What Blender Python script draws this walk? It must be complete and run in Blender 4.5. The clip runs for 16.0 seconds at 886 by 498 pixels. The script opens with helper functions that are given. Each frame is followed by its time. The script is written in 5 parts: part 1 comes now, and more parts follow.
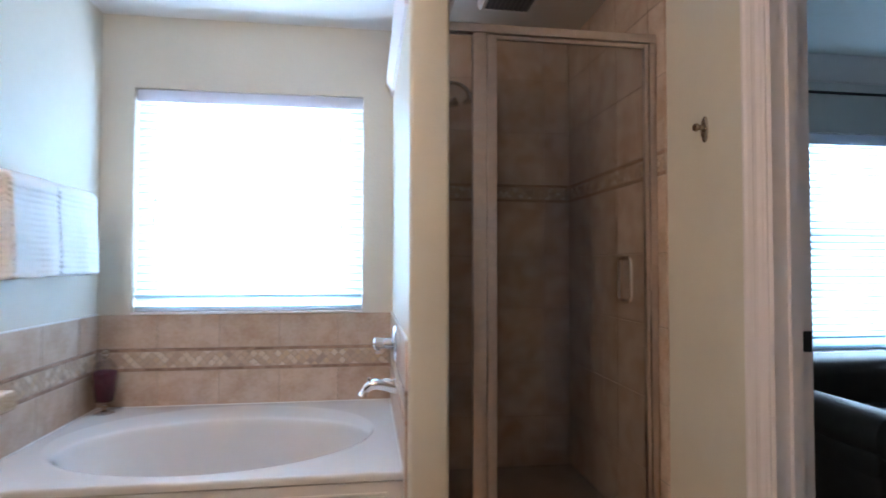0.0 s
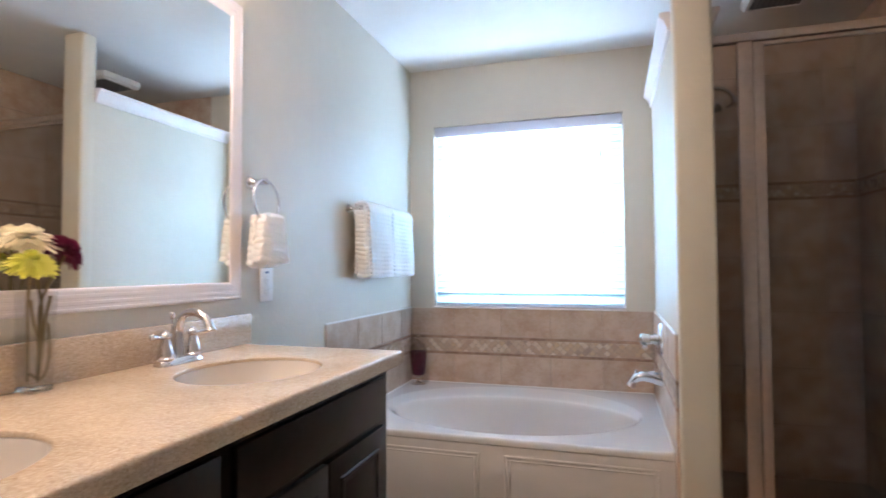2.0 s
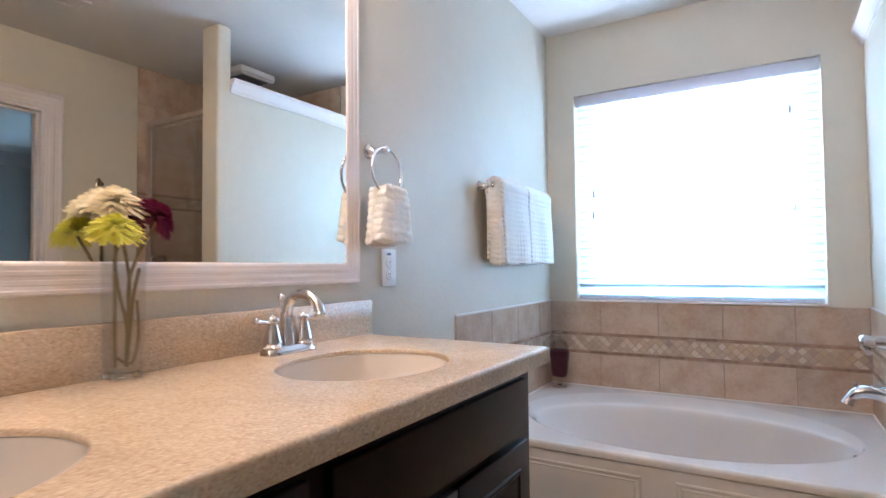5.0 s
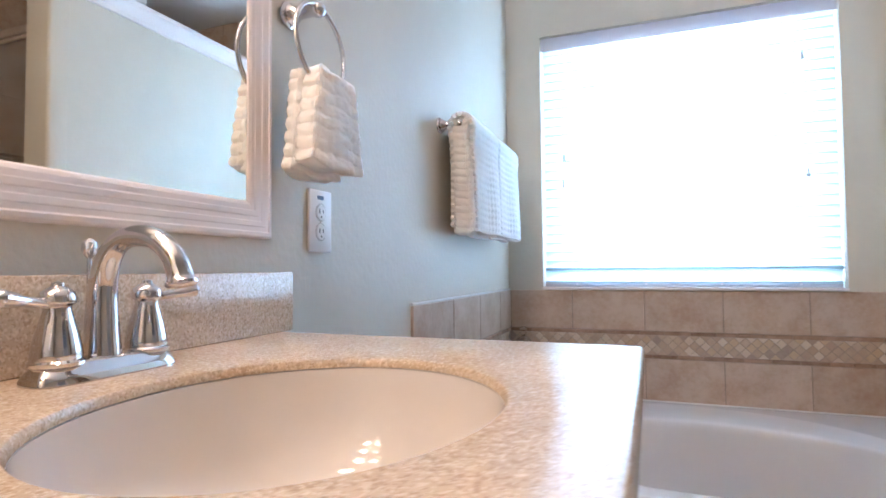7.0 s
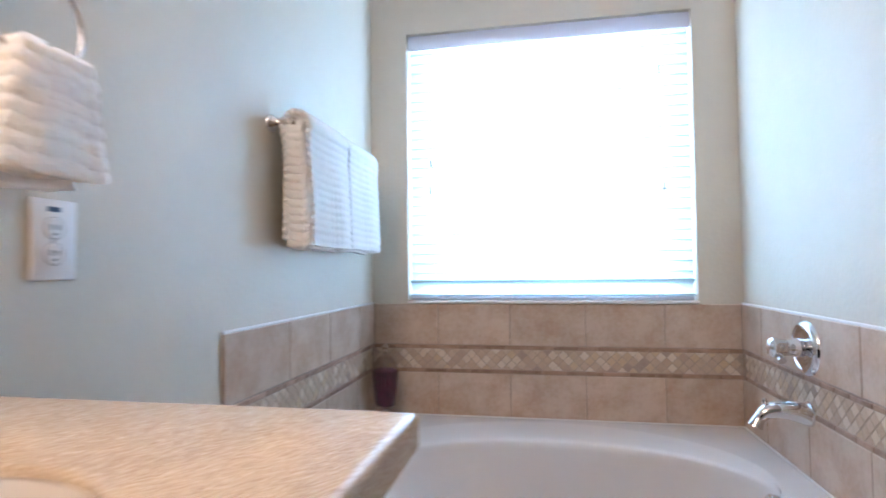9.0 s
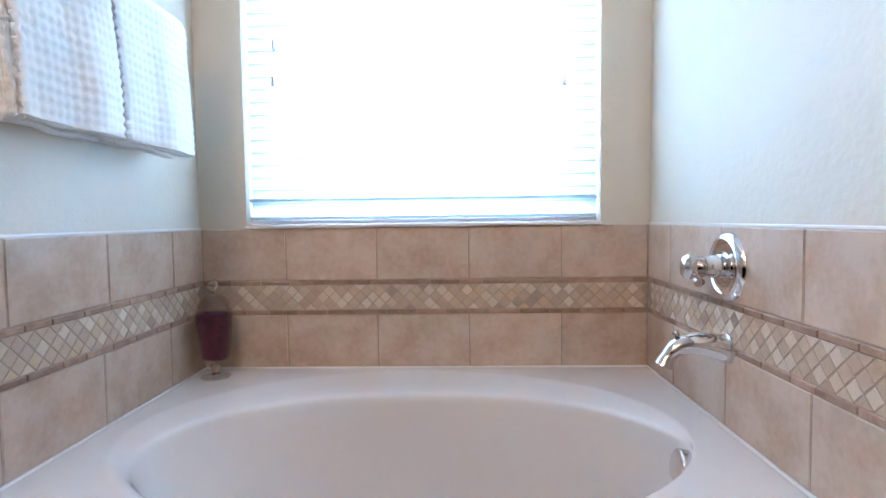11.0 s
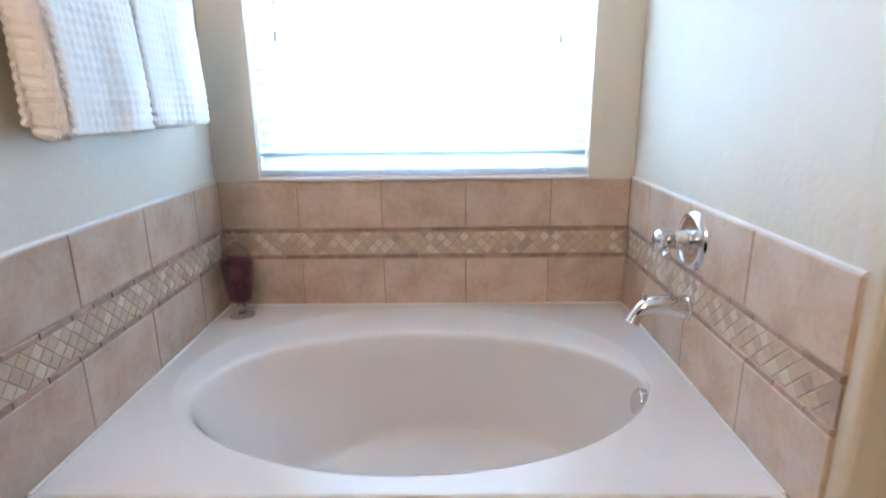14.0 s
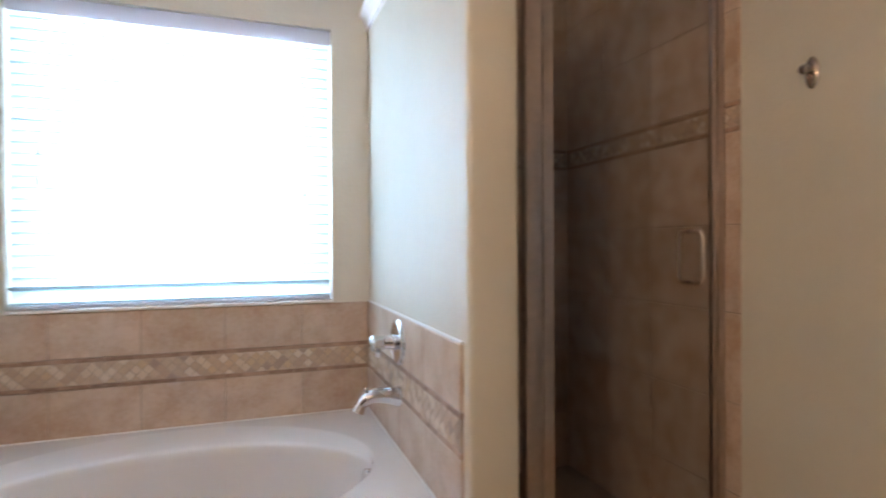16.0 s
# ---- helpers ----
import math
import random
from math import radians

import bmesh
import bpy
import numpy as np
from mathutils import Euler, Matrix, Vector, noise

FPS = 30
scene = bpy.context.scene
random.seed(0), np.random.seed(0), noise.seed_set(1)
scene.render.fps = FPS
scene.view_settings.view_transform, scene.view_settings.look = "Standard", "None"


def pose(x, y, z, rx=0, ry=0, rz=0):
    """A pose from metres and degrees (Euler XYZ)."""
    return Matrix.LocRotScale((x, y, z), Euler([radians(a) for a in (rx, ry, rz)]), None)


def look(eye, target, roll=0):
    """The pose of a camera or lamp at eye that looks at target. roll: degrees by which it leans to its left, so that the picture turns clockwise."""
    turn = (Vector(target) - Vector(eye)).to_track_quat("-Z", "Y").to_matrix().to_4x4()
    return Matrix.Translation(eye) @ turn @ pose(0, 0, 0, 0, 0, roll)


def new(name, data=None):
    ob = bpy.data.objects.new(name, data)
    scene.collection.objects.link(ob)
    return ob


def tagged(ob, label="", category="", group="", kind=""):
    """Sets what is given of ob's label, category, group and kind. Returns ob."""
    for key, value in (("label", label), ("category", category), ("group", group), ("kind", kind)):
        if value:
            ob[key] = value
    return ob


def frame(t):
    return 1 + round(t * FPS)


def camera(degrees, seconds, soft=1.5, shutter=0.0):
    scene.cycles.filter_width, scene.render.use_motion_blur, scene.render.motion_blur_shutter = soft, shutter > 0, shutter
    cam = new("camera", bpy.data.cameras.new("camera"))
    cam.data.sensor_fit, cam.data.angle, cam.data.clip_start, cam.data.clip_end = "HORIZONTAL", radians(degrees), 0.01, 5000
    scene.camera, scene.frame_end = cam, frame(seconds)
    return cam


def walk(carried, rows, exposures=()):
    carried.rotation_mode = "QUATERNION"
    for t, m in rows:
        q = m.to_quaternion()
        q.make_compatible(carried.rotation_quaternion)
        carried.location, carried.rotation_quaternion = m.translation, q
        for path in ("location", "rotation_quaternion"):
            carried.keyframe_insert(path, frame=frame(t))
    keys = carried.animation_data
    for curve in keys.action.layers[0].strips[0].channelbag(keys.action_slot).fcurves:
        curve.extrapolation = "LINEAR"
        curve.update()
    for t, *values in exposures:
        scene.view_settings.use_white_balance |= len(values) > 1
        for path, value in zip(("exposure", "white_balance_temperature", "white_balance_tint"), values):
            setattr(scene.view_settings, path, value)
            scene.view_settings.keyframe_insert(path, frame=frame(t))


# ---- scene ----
cam = camera(78.0, 16.0, shutter=0.5)
PATH = [
    (0, (1.373, -0.058, 1.194), (1.652, 1.922, 1.251), 0.1),
    (0.5, (1.314, -0.211, 1.158), (1.396, 1.785, 1.24), 0.2),
    (1, (1.29, -0.33, 1.175), (1.154, 1.664, 1.25), 0.1),
    (1.5, (1.277, -0.382, 1.192), (0.921, 1.585, 1.259), 0.0),
    (2, (1.279, -0.433, 1.192), (0.692, 1.478, 1.261), -0.3),
    (2.5, (1.27, -0.467, 1.198), (0.468, 1.364, 1.264), -0.3),
    (3, (1.238, -0.483, 1.208), (0.296, 1.28, 1.276), -0.3),
    (5.5, (1.062, 0.097, 1.098), (0.04, 1.814, 1.168), -0.5),
    (6, (0.96, 0.334, 1.071), (-0.059, 2.053, 1.147), -0.5),
    (6.5, (0.779, 0.43, 1.059), (-0.125, 2.213, 1.134), -0.5),
    (7, (0.632, 0.438, 1.031), (-0.074, 2.308, 1.104), -0.5),
    (7.5, (0.566, 0.399, 1.002), (-0.061, 2.297, 1.08), -0.4),
    (8, (0.561, 0.406, 1.01), (-0.009, 2.321, 1.084), -0.3),
    (8.5, (0.636, 0.487, 1.063), (0.138, 2.423, 1.134), -0.4),
    (9, (0.764, 0.663, 1.078), (0.392, 2.626, 1.152), -0.6),
    (9.5, (0.867, 0.893, 1.004), (0.58, 2.871, 1.085), -0.7),
    (10, (0.896, 1.079, 0.909), (0.744, 3.072, 0.972), -0.6),
    (12.5, (0.856, 1.192, 1.066), (0.815, 3.11, 0.5), -0.9),
    (13, (0.848, 1.204, 1.09), (0.8, 3.079, 0.396), -1.0),
    (13.5, (0.849, 1.168, 1.154), (0.805, 3.034, 0.436), -0.9),
    (14, (0.859, 1.018, 1.204), (0.83, 2.948, 0.682), -0.7),
    (14.5, (0.901, 0.829, 1.207), (0.891, 2.811, 0.941), -0.7),
    (15, (0.909, 0.682, 1.174), (1.09, 2.671, 1.078), -0.3),
    (15.5, (0.93, 0.578, 1.162), (1.359, 2.532, 1.148), 0.1),
    (16, (1.014, 0.571, 1.177), (1.68, 2.457, 1.164), -0.3),
]
walk(cam, [(t, look(eye, target, roll)) for t, eye, target, roll in PATH],
     exposures=[(0, 0.11, 5900, 10), (3, 0.07, 6100, 11.5), (6, 0.02, 6050, 12.5), (8.5, 0.03, 6050, 12.5), (10, 0.12, 6100, 12.5), (12.5, 0.24, 6350, 12.5), (13, 0.21, 6450, 12.5), (14, 0.18, 6550, 13), (15, 0.13, 6650, 13), (16, -0.03, 6700, 12)])
# --- light -------------------------------------------------------------
world = bpy.data.worlds.new("sky")
scene.world = world
world.use_nodes = True
_nt = world.node_tree
_sky = _nt.nodes.new("ShaderNodeTexSky")
_sky.sky_type = 'NISHITA'
_sky.sun_disc = False
_sky.sun_elevation, _sky.sun_rotation = radians(50), radians(200)
_nt.links.new(_sky.outputs[0], _nt.nodes["Background"].inputs[0])
_nt.nodes["Background"].inputs[1].default_value = 0.1

sun = new("sun", bpy.data.lights.new("sun", 'SUN'))
sun.data.energy, sun.data.angle, sun.data.color = 2.5, radians(0.5), (1.0, 0.95, 0.88)
sun.matrix_world = look((0, 0, 10), (2.0, 5.5, 0))


def area_light(name, x, y, z, tx, ty, tz, w, h, power, color):
    l = bpy.data.lights.new(name, 'AREA')
    l.shape, l.size, l.size_y, l.energy, l.color = 'RECTANGLE', w, h, power, color
    ob = new(name, l)
    ob.matrix_world = look((x, y, z), (tx, ty, tz))
    return ob


# daylight standing in the two window openings
area_light("window_daylight", 0.76, 3.19, 1.53, 0.76, 0, 1.53, 0.97, 1.13, 82, (0.60, 0.765, 1.0))
area_light("bedroom_daylight", 4.9, 3.19, 1.35, 4.9, 0, 1.35, 1.45, 1.3, 66, (0.62, 0.80, 1.0))

# --- materials ---------------------------------------------------------


def mat(name, color, rough=0.5, metal=0.0, vary=0.0, vscale=6.0, bump=0.0, bscale=60.0, color2=None,
        coat=0.0, random_vary=0.0, spec=0.5):
    """Principled material: two scales of noise between color and color2, fine relief, and piece by piece variation."""
    m = bpy.data.materials.new(name)
    m.use_nodes = True
    nt = m.node_tree
    b = nt.nodes["Principled BSDF"]
    b.inputs["Roughness"].default_value = rough
    b.inputs["Metallic"].default_value = metal
    b.inputs["Coat Weight"].default_value = coat
    b.inputs["Specular IOR Level"].default_value = spec
    b.inputs["Base Color"].default_value = (*color, 1)
    geo = nt.nodes.new("ShaderNodeNewGeometry")
    out = None
    if vary > 0 or color2:
        c2 = color2 or tuple(c * (1 - vary) for c in color)
        n1 = nt.nodes.new("ShaderNodeTexNoise")
        n1.inputs["Scale"].default_value, n1.inputs["Detail"].default_value = vscale, 6
        n2 = nt.nodes.new("ShaderNodeTexNoise")
        n2.inputs["Scale"].default_value, n2.inputs["Detail"].default_value = vscale * 7, 3
        nt.links.new(geo.outputs["Position"], n1.inputs["Vector"])
        nt.links.new(geo.outputs["Position"], n2.inputs["Vector"])
        add = nt.nodes.new("ShaderNodeMath")
        add.operation = 'MULTIPLY_ADD'
        nt.links.new(n2.outputs[0], add.inputs[0])
        add.inputs[1].default_value = 0.35
        nt.links.new(n1.outputs[0], add.inputs[2])
        ramp = nt.nodes.new("ShaderNodeValToRGB")
        ramp.color_ramp.elements[0].position, ramp.color_ramp.elements[0].color = 0.5, (*c2, 1)
        ramp.color_ramp.elements[1].position, ramp.color_ramp.elements[1].color = 0.82, (*color, 1)
        nt.links.new(add.outputs[0], ramp.inputs[0])
        out = ramp.outputs[0]
    if random_vary > 0:
        info = nt.nodes.new("ShaderNodeObjectInfo")
        hsv = nt.nodes.new("ShaderNodeHueSaturation")
        rng = nt.nodes.new("ShaderNodeMapRange")
        rng.inputs["To Min"].default_value, rng.inputs["To Max"].default_value = 1 - random_vary, 1 + random_vary
        nt.links.new(info.outputs["Random"], rng.inputs["Value"])
        nt.links.new(rng.outputs[0], hsv.inputs["Value"])
        if out:
            nt.links.new(out, hsv.inputs["Color"])
        else:
            hsv.inputs["Color"].default_value = (*color, 1)
        out = hsv.outputs[0]
    if out:
        nt.links.new(out, b.inputs["Base Color"])
    if bump > 0:
        n3 = nt.nodes.new("ShaderNodeTexNoise")
        n3.inputs["Scale"].default_value, n3.inputs["Detail"].default_value = bscale, 4
        nt.links.new(geo.outputs["Position"], n3.inputs["Vector"])
        bp = nt.nodes.new("ShaderNodeBump")
        bp.inputs["Strength"].default_value, bp.inputs["Distance"].default_value = bump, 0.004
        nt.links.new(n3.outputs[0], bp.inputs["Height"])
        nt.links.new(bp.outputs[0], b.inputs["Normal"])
    return m


def speckled(name, base, dark, light, rough):
    """Solid-surface stone with dark and light flecks."""
    m = mat(name, base, rough, vary=0.12, vscale=9)
    nt = m.node_tree
    b = nt.nodes["Principled BSDF"]
    src = b.inputs["Base Color"].links[0].from_socket
    geo = nt.nodes.new("ShaderNodeNewGeometry")
    for scale, lo, hi, col in ((260, 0.55, 0.63, dark), (300, 0.55, 0.63, light), (150, 0.61, 0.68, dark), (130, 0.61, 0.68, light)):
        n = nt.nodes.new("ShaderNodeTexNoise")
        n.inputs["Scale"].default_value, n.inputs["Detail"].default_value = scale, 1.5
        mp = nt.nodes.new("ShaderNodeMapping")
        mp.inputs["Location"].default_value = (scale, scale * 0.3, 1.7)
        nt.links.new(geo.outputs["Position"], mp.inputs["Vector"])
        nt.links.new(mp.outputs[0], n.inputs["Vector"])
        r = nt.nodes.new("ShaderNodeMapRange")
        r.inputs["From Min"].default_value, r.inputs["From Max"].default_value = lo, hi
        r.inputs["To Max"].default_value = 0.55
        nt.links.new(n.outputs[0], r.inputs["Value"])
        mx = nt.nodes.new("ShaderNodeMix")
        mx.data_type = 'RGBA'
        nt.links.new(r.outputs[0], mx.inputs[0])
        nt.links.new(src, mx.inputs[6])
        mx.inputs[7].default_value = (*col, 1)
        src = mx.outputs[2]
    nt.links.new(src, b.inputs["Base Color"])
    return m


def glass_mat(name, color, rough=0.0, ior=1.45):
    m = bpy.data.materials.new(name)
    m.use_nodes = True
    b = m.node_tree.nodes["Principled BSDF"]
    b.inputs["Base Color"].default_value = (*color, 1)
    b.inputs["Transmission Weight"].default_value = 1.0
    b.inputs["Roughness"].default_value = rough
    b.inputs["IOR"].default_value = ior
    return m


def translucent_mat(name, color, share):
    m = bpy.data.materials.new(name)
    m.use_nodes = True
    nt = m.node_tree
    b = nt.nodes["Principled BSDF"]
    b.inputs["Base Color"].default_value, b.inputs["Roughness"].default_value = (*color, 1), 0.4
    t = nt.nodes.new("ShaderNodeBsdfTranslucent")
    t.inputs[0].default_value = (*color, 1)
    mx = nt.nodes.new("ShaderNodeMixShader")
    mx.inputs[0].default_value = share
    nt.links.new(b.outputs[0], mx.inputs[1])
    nt.links.new(t.outputs[0], mx.inputs[2])
    nt.links.new(mx.outputs[0], nt.nodes["Material Output"].inputs[0])
    return m


def glow_mat(name, color, strength):
    m = bpy.data.materials.new(name)
    m.use_nodes = True
    b = m.node_tree.nodes["Principled BSDF"]
    b.inputs["Base Color"].default_value = (0.9, 0.88, 0.84, 1)
    b.inputs["Emission Color"].default_value = (*color, 1)
    b.inputs["Emission Strength"].default_value = strength
    return m


CAULK = mat("white_caulk", (0.74, 0.72, 0.70), 0.4, vary=0.05, vscale=20)
PAINT = mat("cream_wall_paint", (0.695, 0.655, 0.565), 0.5, vary=0.05, vscale=2.0, bump=0.3, bscale=62)
CEILING = mat("white_ceiling_paint", (0.82, 0.80, 0.775), 0.7, vary=0.04, vscale=2.5, bump=0.15, bscale=60)
TRIM = mat("white_trim_paint", (0.84, 0.785, 0.785), 0.5, vary=0.03, vscale=5)
TILE = mat("beige_ceramic_tile", (0.595, 0.472, 0.385), 0.30, color2=(0.475, 0.33, 0.235), vscale=9, bump=0.05, bscale=80, random_vary=0.06)
GROUT = mat("tan_grout", (0.44, 0.35, 0.28), 0.85, vary=0.2, vscale=30, bump=0.2, bscale=300)
LINER = mat("brown_stone_liner", (0.40, 0.265, 0.19), 0.45, color2=(0.27, 0.165, 0.11), vscale=25, random_vary=0.2)
MOSAIC = mat("tumbled_travertine", (0.56, 0.425, 0.295), 0.5, color2=(0.36, 0.25, 0.18), vscale=45, bump=0.3, bscale=220)
MOSAIC_CUT = mat("cut_travertine", (0.56, 0.425, 0.295), 0.5, color2=(0.36, 0.25, 0.18), vscale=45, bump=0.3, bscale=220)


def stone_mix(m, per_island):
    """Tints each stone cream, gold, tan or grey-brown."""
    nt = m.node_tree
    b = nt.nodes["Principled BSDF"]
    src = b.inputs["Base Color"].links[0].from_socket
    r = nt.nodes.new("ShaderNodeValToRGB")
    r.color_ramp.interpolation = 'CONSTANT'
    cols = ((0.0, (0.52, 0.39, 0.295)), (0.22, (0.66, 0.55, 0.45)), (0.40, (0.47, 0.345, 0.26)), (0.56, (0.58, 0.43, 0.29)), (0.66, (0.70, 0.61, 0.52)), (0.78, (0.36, 0.275, 0.23)), (0.85, (0.56, 0.44, 0.345)))
    els = r.color_ramp.elements
    while len(els) < len(cols):
        els.new(0.5)
    for e, (p, c) in zip(els, cols):
        e.position, e.color = p, (*c, 1)
    if per_island:
        nt.links.new(nt.nodes.new("ShaderNodeNewGeometry").outputs["Random Per Island"], r.inputs[0])
    else:
        nt.links.new(nt.nodes.new("ShaderNodeObjectInfo").outputs["Random"], r.inputs[0])
    mx = nt.nodes.new("ShaderNodeMix")
    mx.data_type = 'RGBA'
    mx.inputs[0].default_value = 0.76
    nt.links.new(src, mx.inputs[6])
    nt.links.new(r.outputs[0], mx.inputs[7])
    nt.links.new(mx.outputs[2], b.inputs["Base Color"])


stone_mix(MOSAIC, False)
stone_mix(MOSAIC_CUT, True)
ACRYLIC = mat("white_acrylic", (0.72, 0.685, 0.668), 0.02, vary=0.03, vscale=3, spec=0.4)
PORCELAIN = mat("cream_porcelain", (0.73, 0.685, 0.65), 0.04, vary=0.03, vscale=4, coat=0.4)
COUNTER = speckled("beige_speckled_stone", (0.645, 0.51, 0.375), (0.40, 0.28, 0.19), (0.82, 0.71, 0.58), 0.22)
ESPRESSO = mat("espresso_stained_wood", (0.014, 0.008, 0.008), 0.36, color2=(0.007, 0.004, 0.004), vscale=14, bump=0.05, bscale=90, spec=0.18)
CHROME = mat("polished_chrome", (0.70, 0.69, 0.71), 0.03, metal=1.0)
NICKEL = mat("brushed_nickel", (0.60, 0.51, 0.47), 0.28, metal=1.0, vary=0.08, vscale=40)
PULL = mat("bright_nickel", (0.78, 0.70, 0.64), 0.2, metal=1.0)
SATIN = mat("satin_nickel", (0.46, 0.38, 0.31), 0.16, metal=1.0)
MIRROR = mat("silver_mirror", (0.86, 0.88, 0.86), 0.0, metal=1.0)
TOWEL = mat("white_terry", (0.94, 0.92, 0.91), 0.95, vary=0.03, vscale=25, bump=0.22, bscale=520, spec=0.1)
_p = TOWEL.node_tree.nodes["Principled BSDF"]
_p.inputs["Subsurface Weight"].default_value = 0.8
_p.inputs["Subsurface Radius"].default_value = (1.0, 0.9, 0.85)
_p.inputs["Subsurface Scale"].default_value = 0.03
PLASTIC = mat("white_plastic", (0.82, 0.80, 0.79), 0.35)
DARK = mat("dark_slot", (0.02, 0.02, 0.02), 0.6)
BLUEINK = mat("blue_print", (0.08, 0.16, 0.30), 0.5)
GLASS = glass_mat("clear_glass", (0.97, 0.98, 0.97))
JARGLASS = bpy.data.materials.new("thin_clear_glass")
JARGLASS.use_nodes = True
_nt = JARGLASS.node_tree
_tp, _gl = _nt.nodes.new("ShaderNodeBsdfTransparent"), _nt.nodes.new("ShaderNodeBsdfGlossy")
_tp.inputs[0].default_value = (0.94, 0.935, 0.94, 1)
_gl.inputs["Roughness"].default_value = 0.03
_lw, _mx = _nt.nodes.new("ShaderNodeLayerWeight"), _nt.nodes.new("ShaderNodeMixShader")
_lw.inputs[0].default_value = 0.5
_pw = _nt.nodes.new("ShaderNodeMath")
_pw.operation = 'POWER'
_pw.inputs[1].default_value = 2.6
_ma = _nt.nodes.new("ShaderNodeMath")
_ma.operation = 'MULTIPLY_ADD'
_ma.inputs[1].default_value, _ma.inputs[2].default_value = 0.5, 0.018
_nt.links.new(_lw.outputs["Facing"], _pw.inputs[0])
_nt.links.new(_pw.outputs[0], _ma.inputs[0])
_nt.links.new(_ma.outputs[0], _mx.inputs[0])
_nt.links.new(_tp.outputs[0], _mx.inputs[1])
_nt.links.new(_gl.outputs[0], _mx.inputs[2])
_nt.links.new(_mx.outputs[0], _nt.nodes["Material Output"].inputs[0])
VASEGLASS = JARGLASS.copy()
VASEGLASS.name = "clear_vase_glass"
for _n in VASEGLASS.node_tree.nodes:
    if _n.type == 'BSDF_TRANSPARENT':
        _n.inputs[0].default_value = (0.985, 0.985, 0.985, 1)
PANE = glass_mat("shower_glass", (0.78, 0.76, 0.75))
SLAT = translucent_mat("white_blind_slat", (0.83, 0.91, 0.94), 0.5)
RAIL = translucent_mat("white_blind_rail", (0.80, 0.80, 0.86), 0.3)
FLOORT = mat("beige_floor_tile", (0.50, 0.39, 0.29), 0.4, color2=(0.38, 0.28, 0.19), vscale=5, random_vary=0.07)
GREYWALL = mat("grey_bedroom_paint", (0.70, 0.69, 0.68), 0.6, vary=0.06, vscale=2, bump=0.1)
CARPET = mat("brown_carpet", (0.20, 0.16, 0.12), 0.95, vary=0.3, vscale=40, bump=0.6, bscale=300)
LEATHER = mat("dark_brown_leather", (0.030, 0.018, 0.012), 0.42, vary=0.3, vscale=10, bump=0.2, bscale=90)
# slat white darkened to teal: the shade where slats overlap, as colour
SHADED_SLAT_EDGE = translucent_mat("shadow_tinted_slat_edge", (0.74, 0.88, 0.92), 0.48)
# pale blue holds the shadow colour of the lowest slats
SLAT_SHADOW = translucent_mat("pale_blue_slat_shadow", (0.60, 0.78, 0.86), 0.30)
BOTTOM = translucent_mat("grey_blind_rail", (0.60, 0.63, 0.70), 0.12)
CURTAIN = translucent_mat("silver_grey_curtain", (0.55, 0.54, 0.60), 0.5)
LAMPGLASS = glow_mat("frosted_lamp_glass", (1.0, 0.745, 0.555), 58.0)

# --- mesh helpers ------------------------------------------------------
BASE = {}


def thing(name, base, label, category, group="", kind=""):
    """An Empty at the base of a thing; parts are given in world metres."""
    ob = new(name)
    ob.empty_display_size = 0.05
    ob.location = base
    BASE[ob.name] = Vector(base)
    return tagged(ob, label, category, group, kind)


def part(name, bm, material, parent=None, label="", smooth=True):
    me = bpy.data.meshes.new(name)
    bmesh.ops.recalc_face_normals(bm, faces=bm.faces[:])
    bm.to_mesh(me)
    bm.free()
    if smooth:
        me.shade_smooth()
        me.set_sharp_from_angle(angle=radians(38))
    me.materials.append(material)
    ob = new(name, me)
    if parent:
        ob.parent = parent
        if parent.name in BASE:
            ob.matrix_parent_inverse = Matrix.Translation(-BASE[parent.name])
    return tagged(ob, label)


def box(x0, x1, y0, y1, z0, z1, bevel=0.0, seg=2, bm=None):
    b = bmesh.new()
    bmesh.ops.create_cube(b, size=1.0, matrix=Matrix.LocRotScale(((x0 + x1) / 2, (y0 + y1) / 2, (z0 + z1) / 2), None, (abs(x1 - x0), abs(y1 - y0), abs(z1 - z0))))
    if bevel > 0:
        bmesh.ops.bevel(b, geom=b.edges[:], offset=bevel, segments=seg, profile=0.5, affect='EDGES')
    if bm is None:
        return b
    me = bpy.data.meshes.new("tmp")
    b.to_mesh(me)
    b.free()
    bm.from_mesh(me)
    bpy.data.meshes.remove(me)
    return bm


def lathe(profile, at=(0, 0, 0), turn=None, segs=32, bm=None, squash=1.0):
    """Turns a profile of (radius, height) round z, then sets it at a place, turned by a matrix."""
    b = bm or bmesh.new()
    m = Matrix.Translation(at) @ (turn or Matrix())
    rings = []
    for r, h in profile:
        if r < 1e-6:
            rings.append([b.verts.new(m @ Vector((0, 0, h)))])
        else:
            rings.append([b.verts.new(m @ Vector((r * math.cos(2 * math.pi * i / segs), r * squash * math.sin(2 * math.pi * i / segs), h))) for i in range(segs)])
    for a, c in zip(rings, rings[1:]):
        for i in range(segs):
            j = (i + 1) % segs
            q = [a[i % len(a)], a[j % len(a)], c[j % len(c)], c[i % len(c)]]
            q = list(dict.fromkeys(q))
            if len(q) > 2:
                b.faces.new(q)
    return b


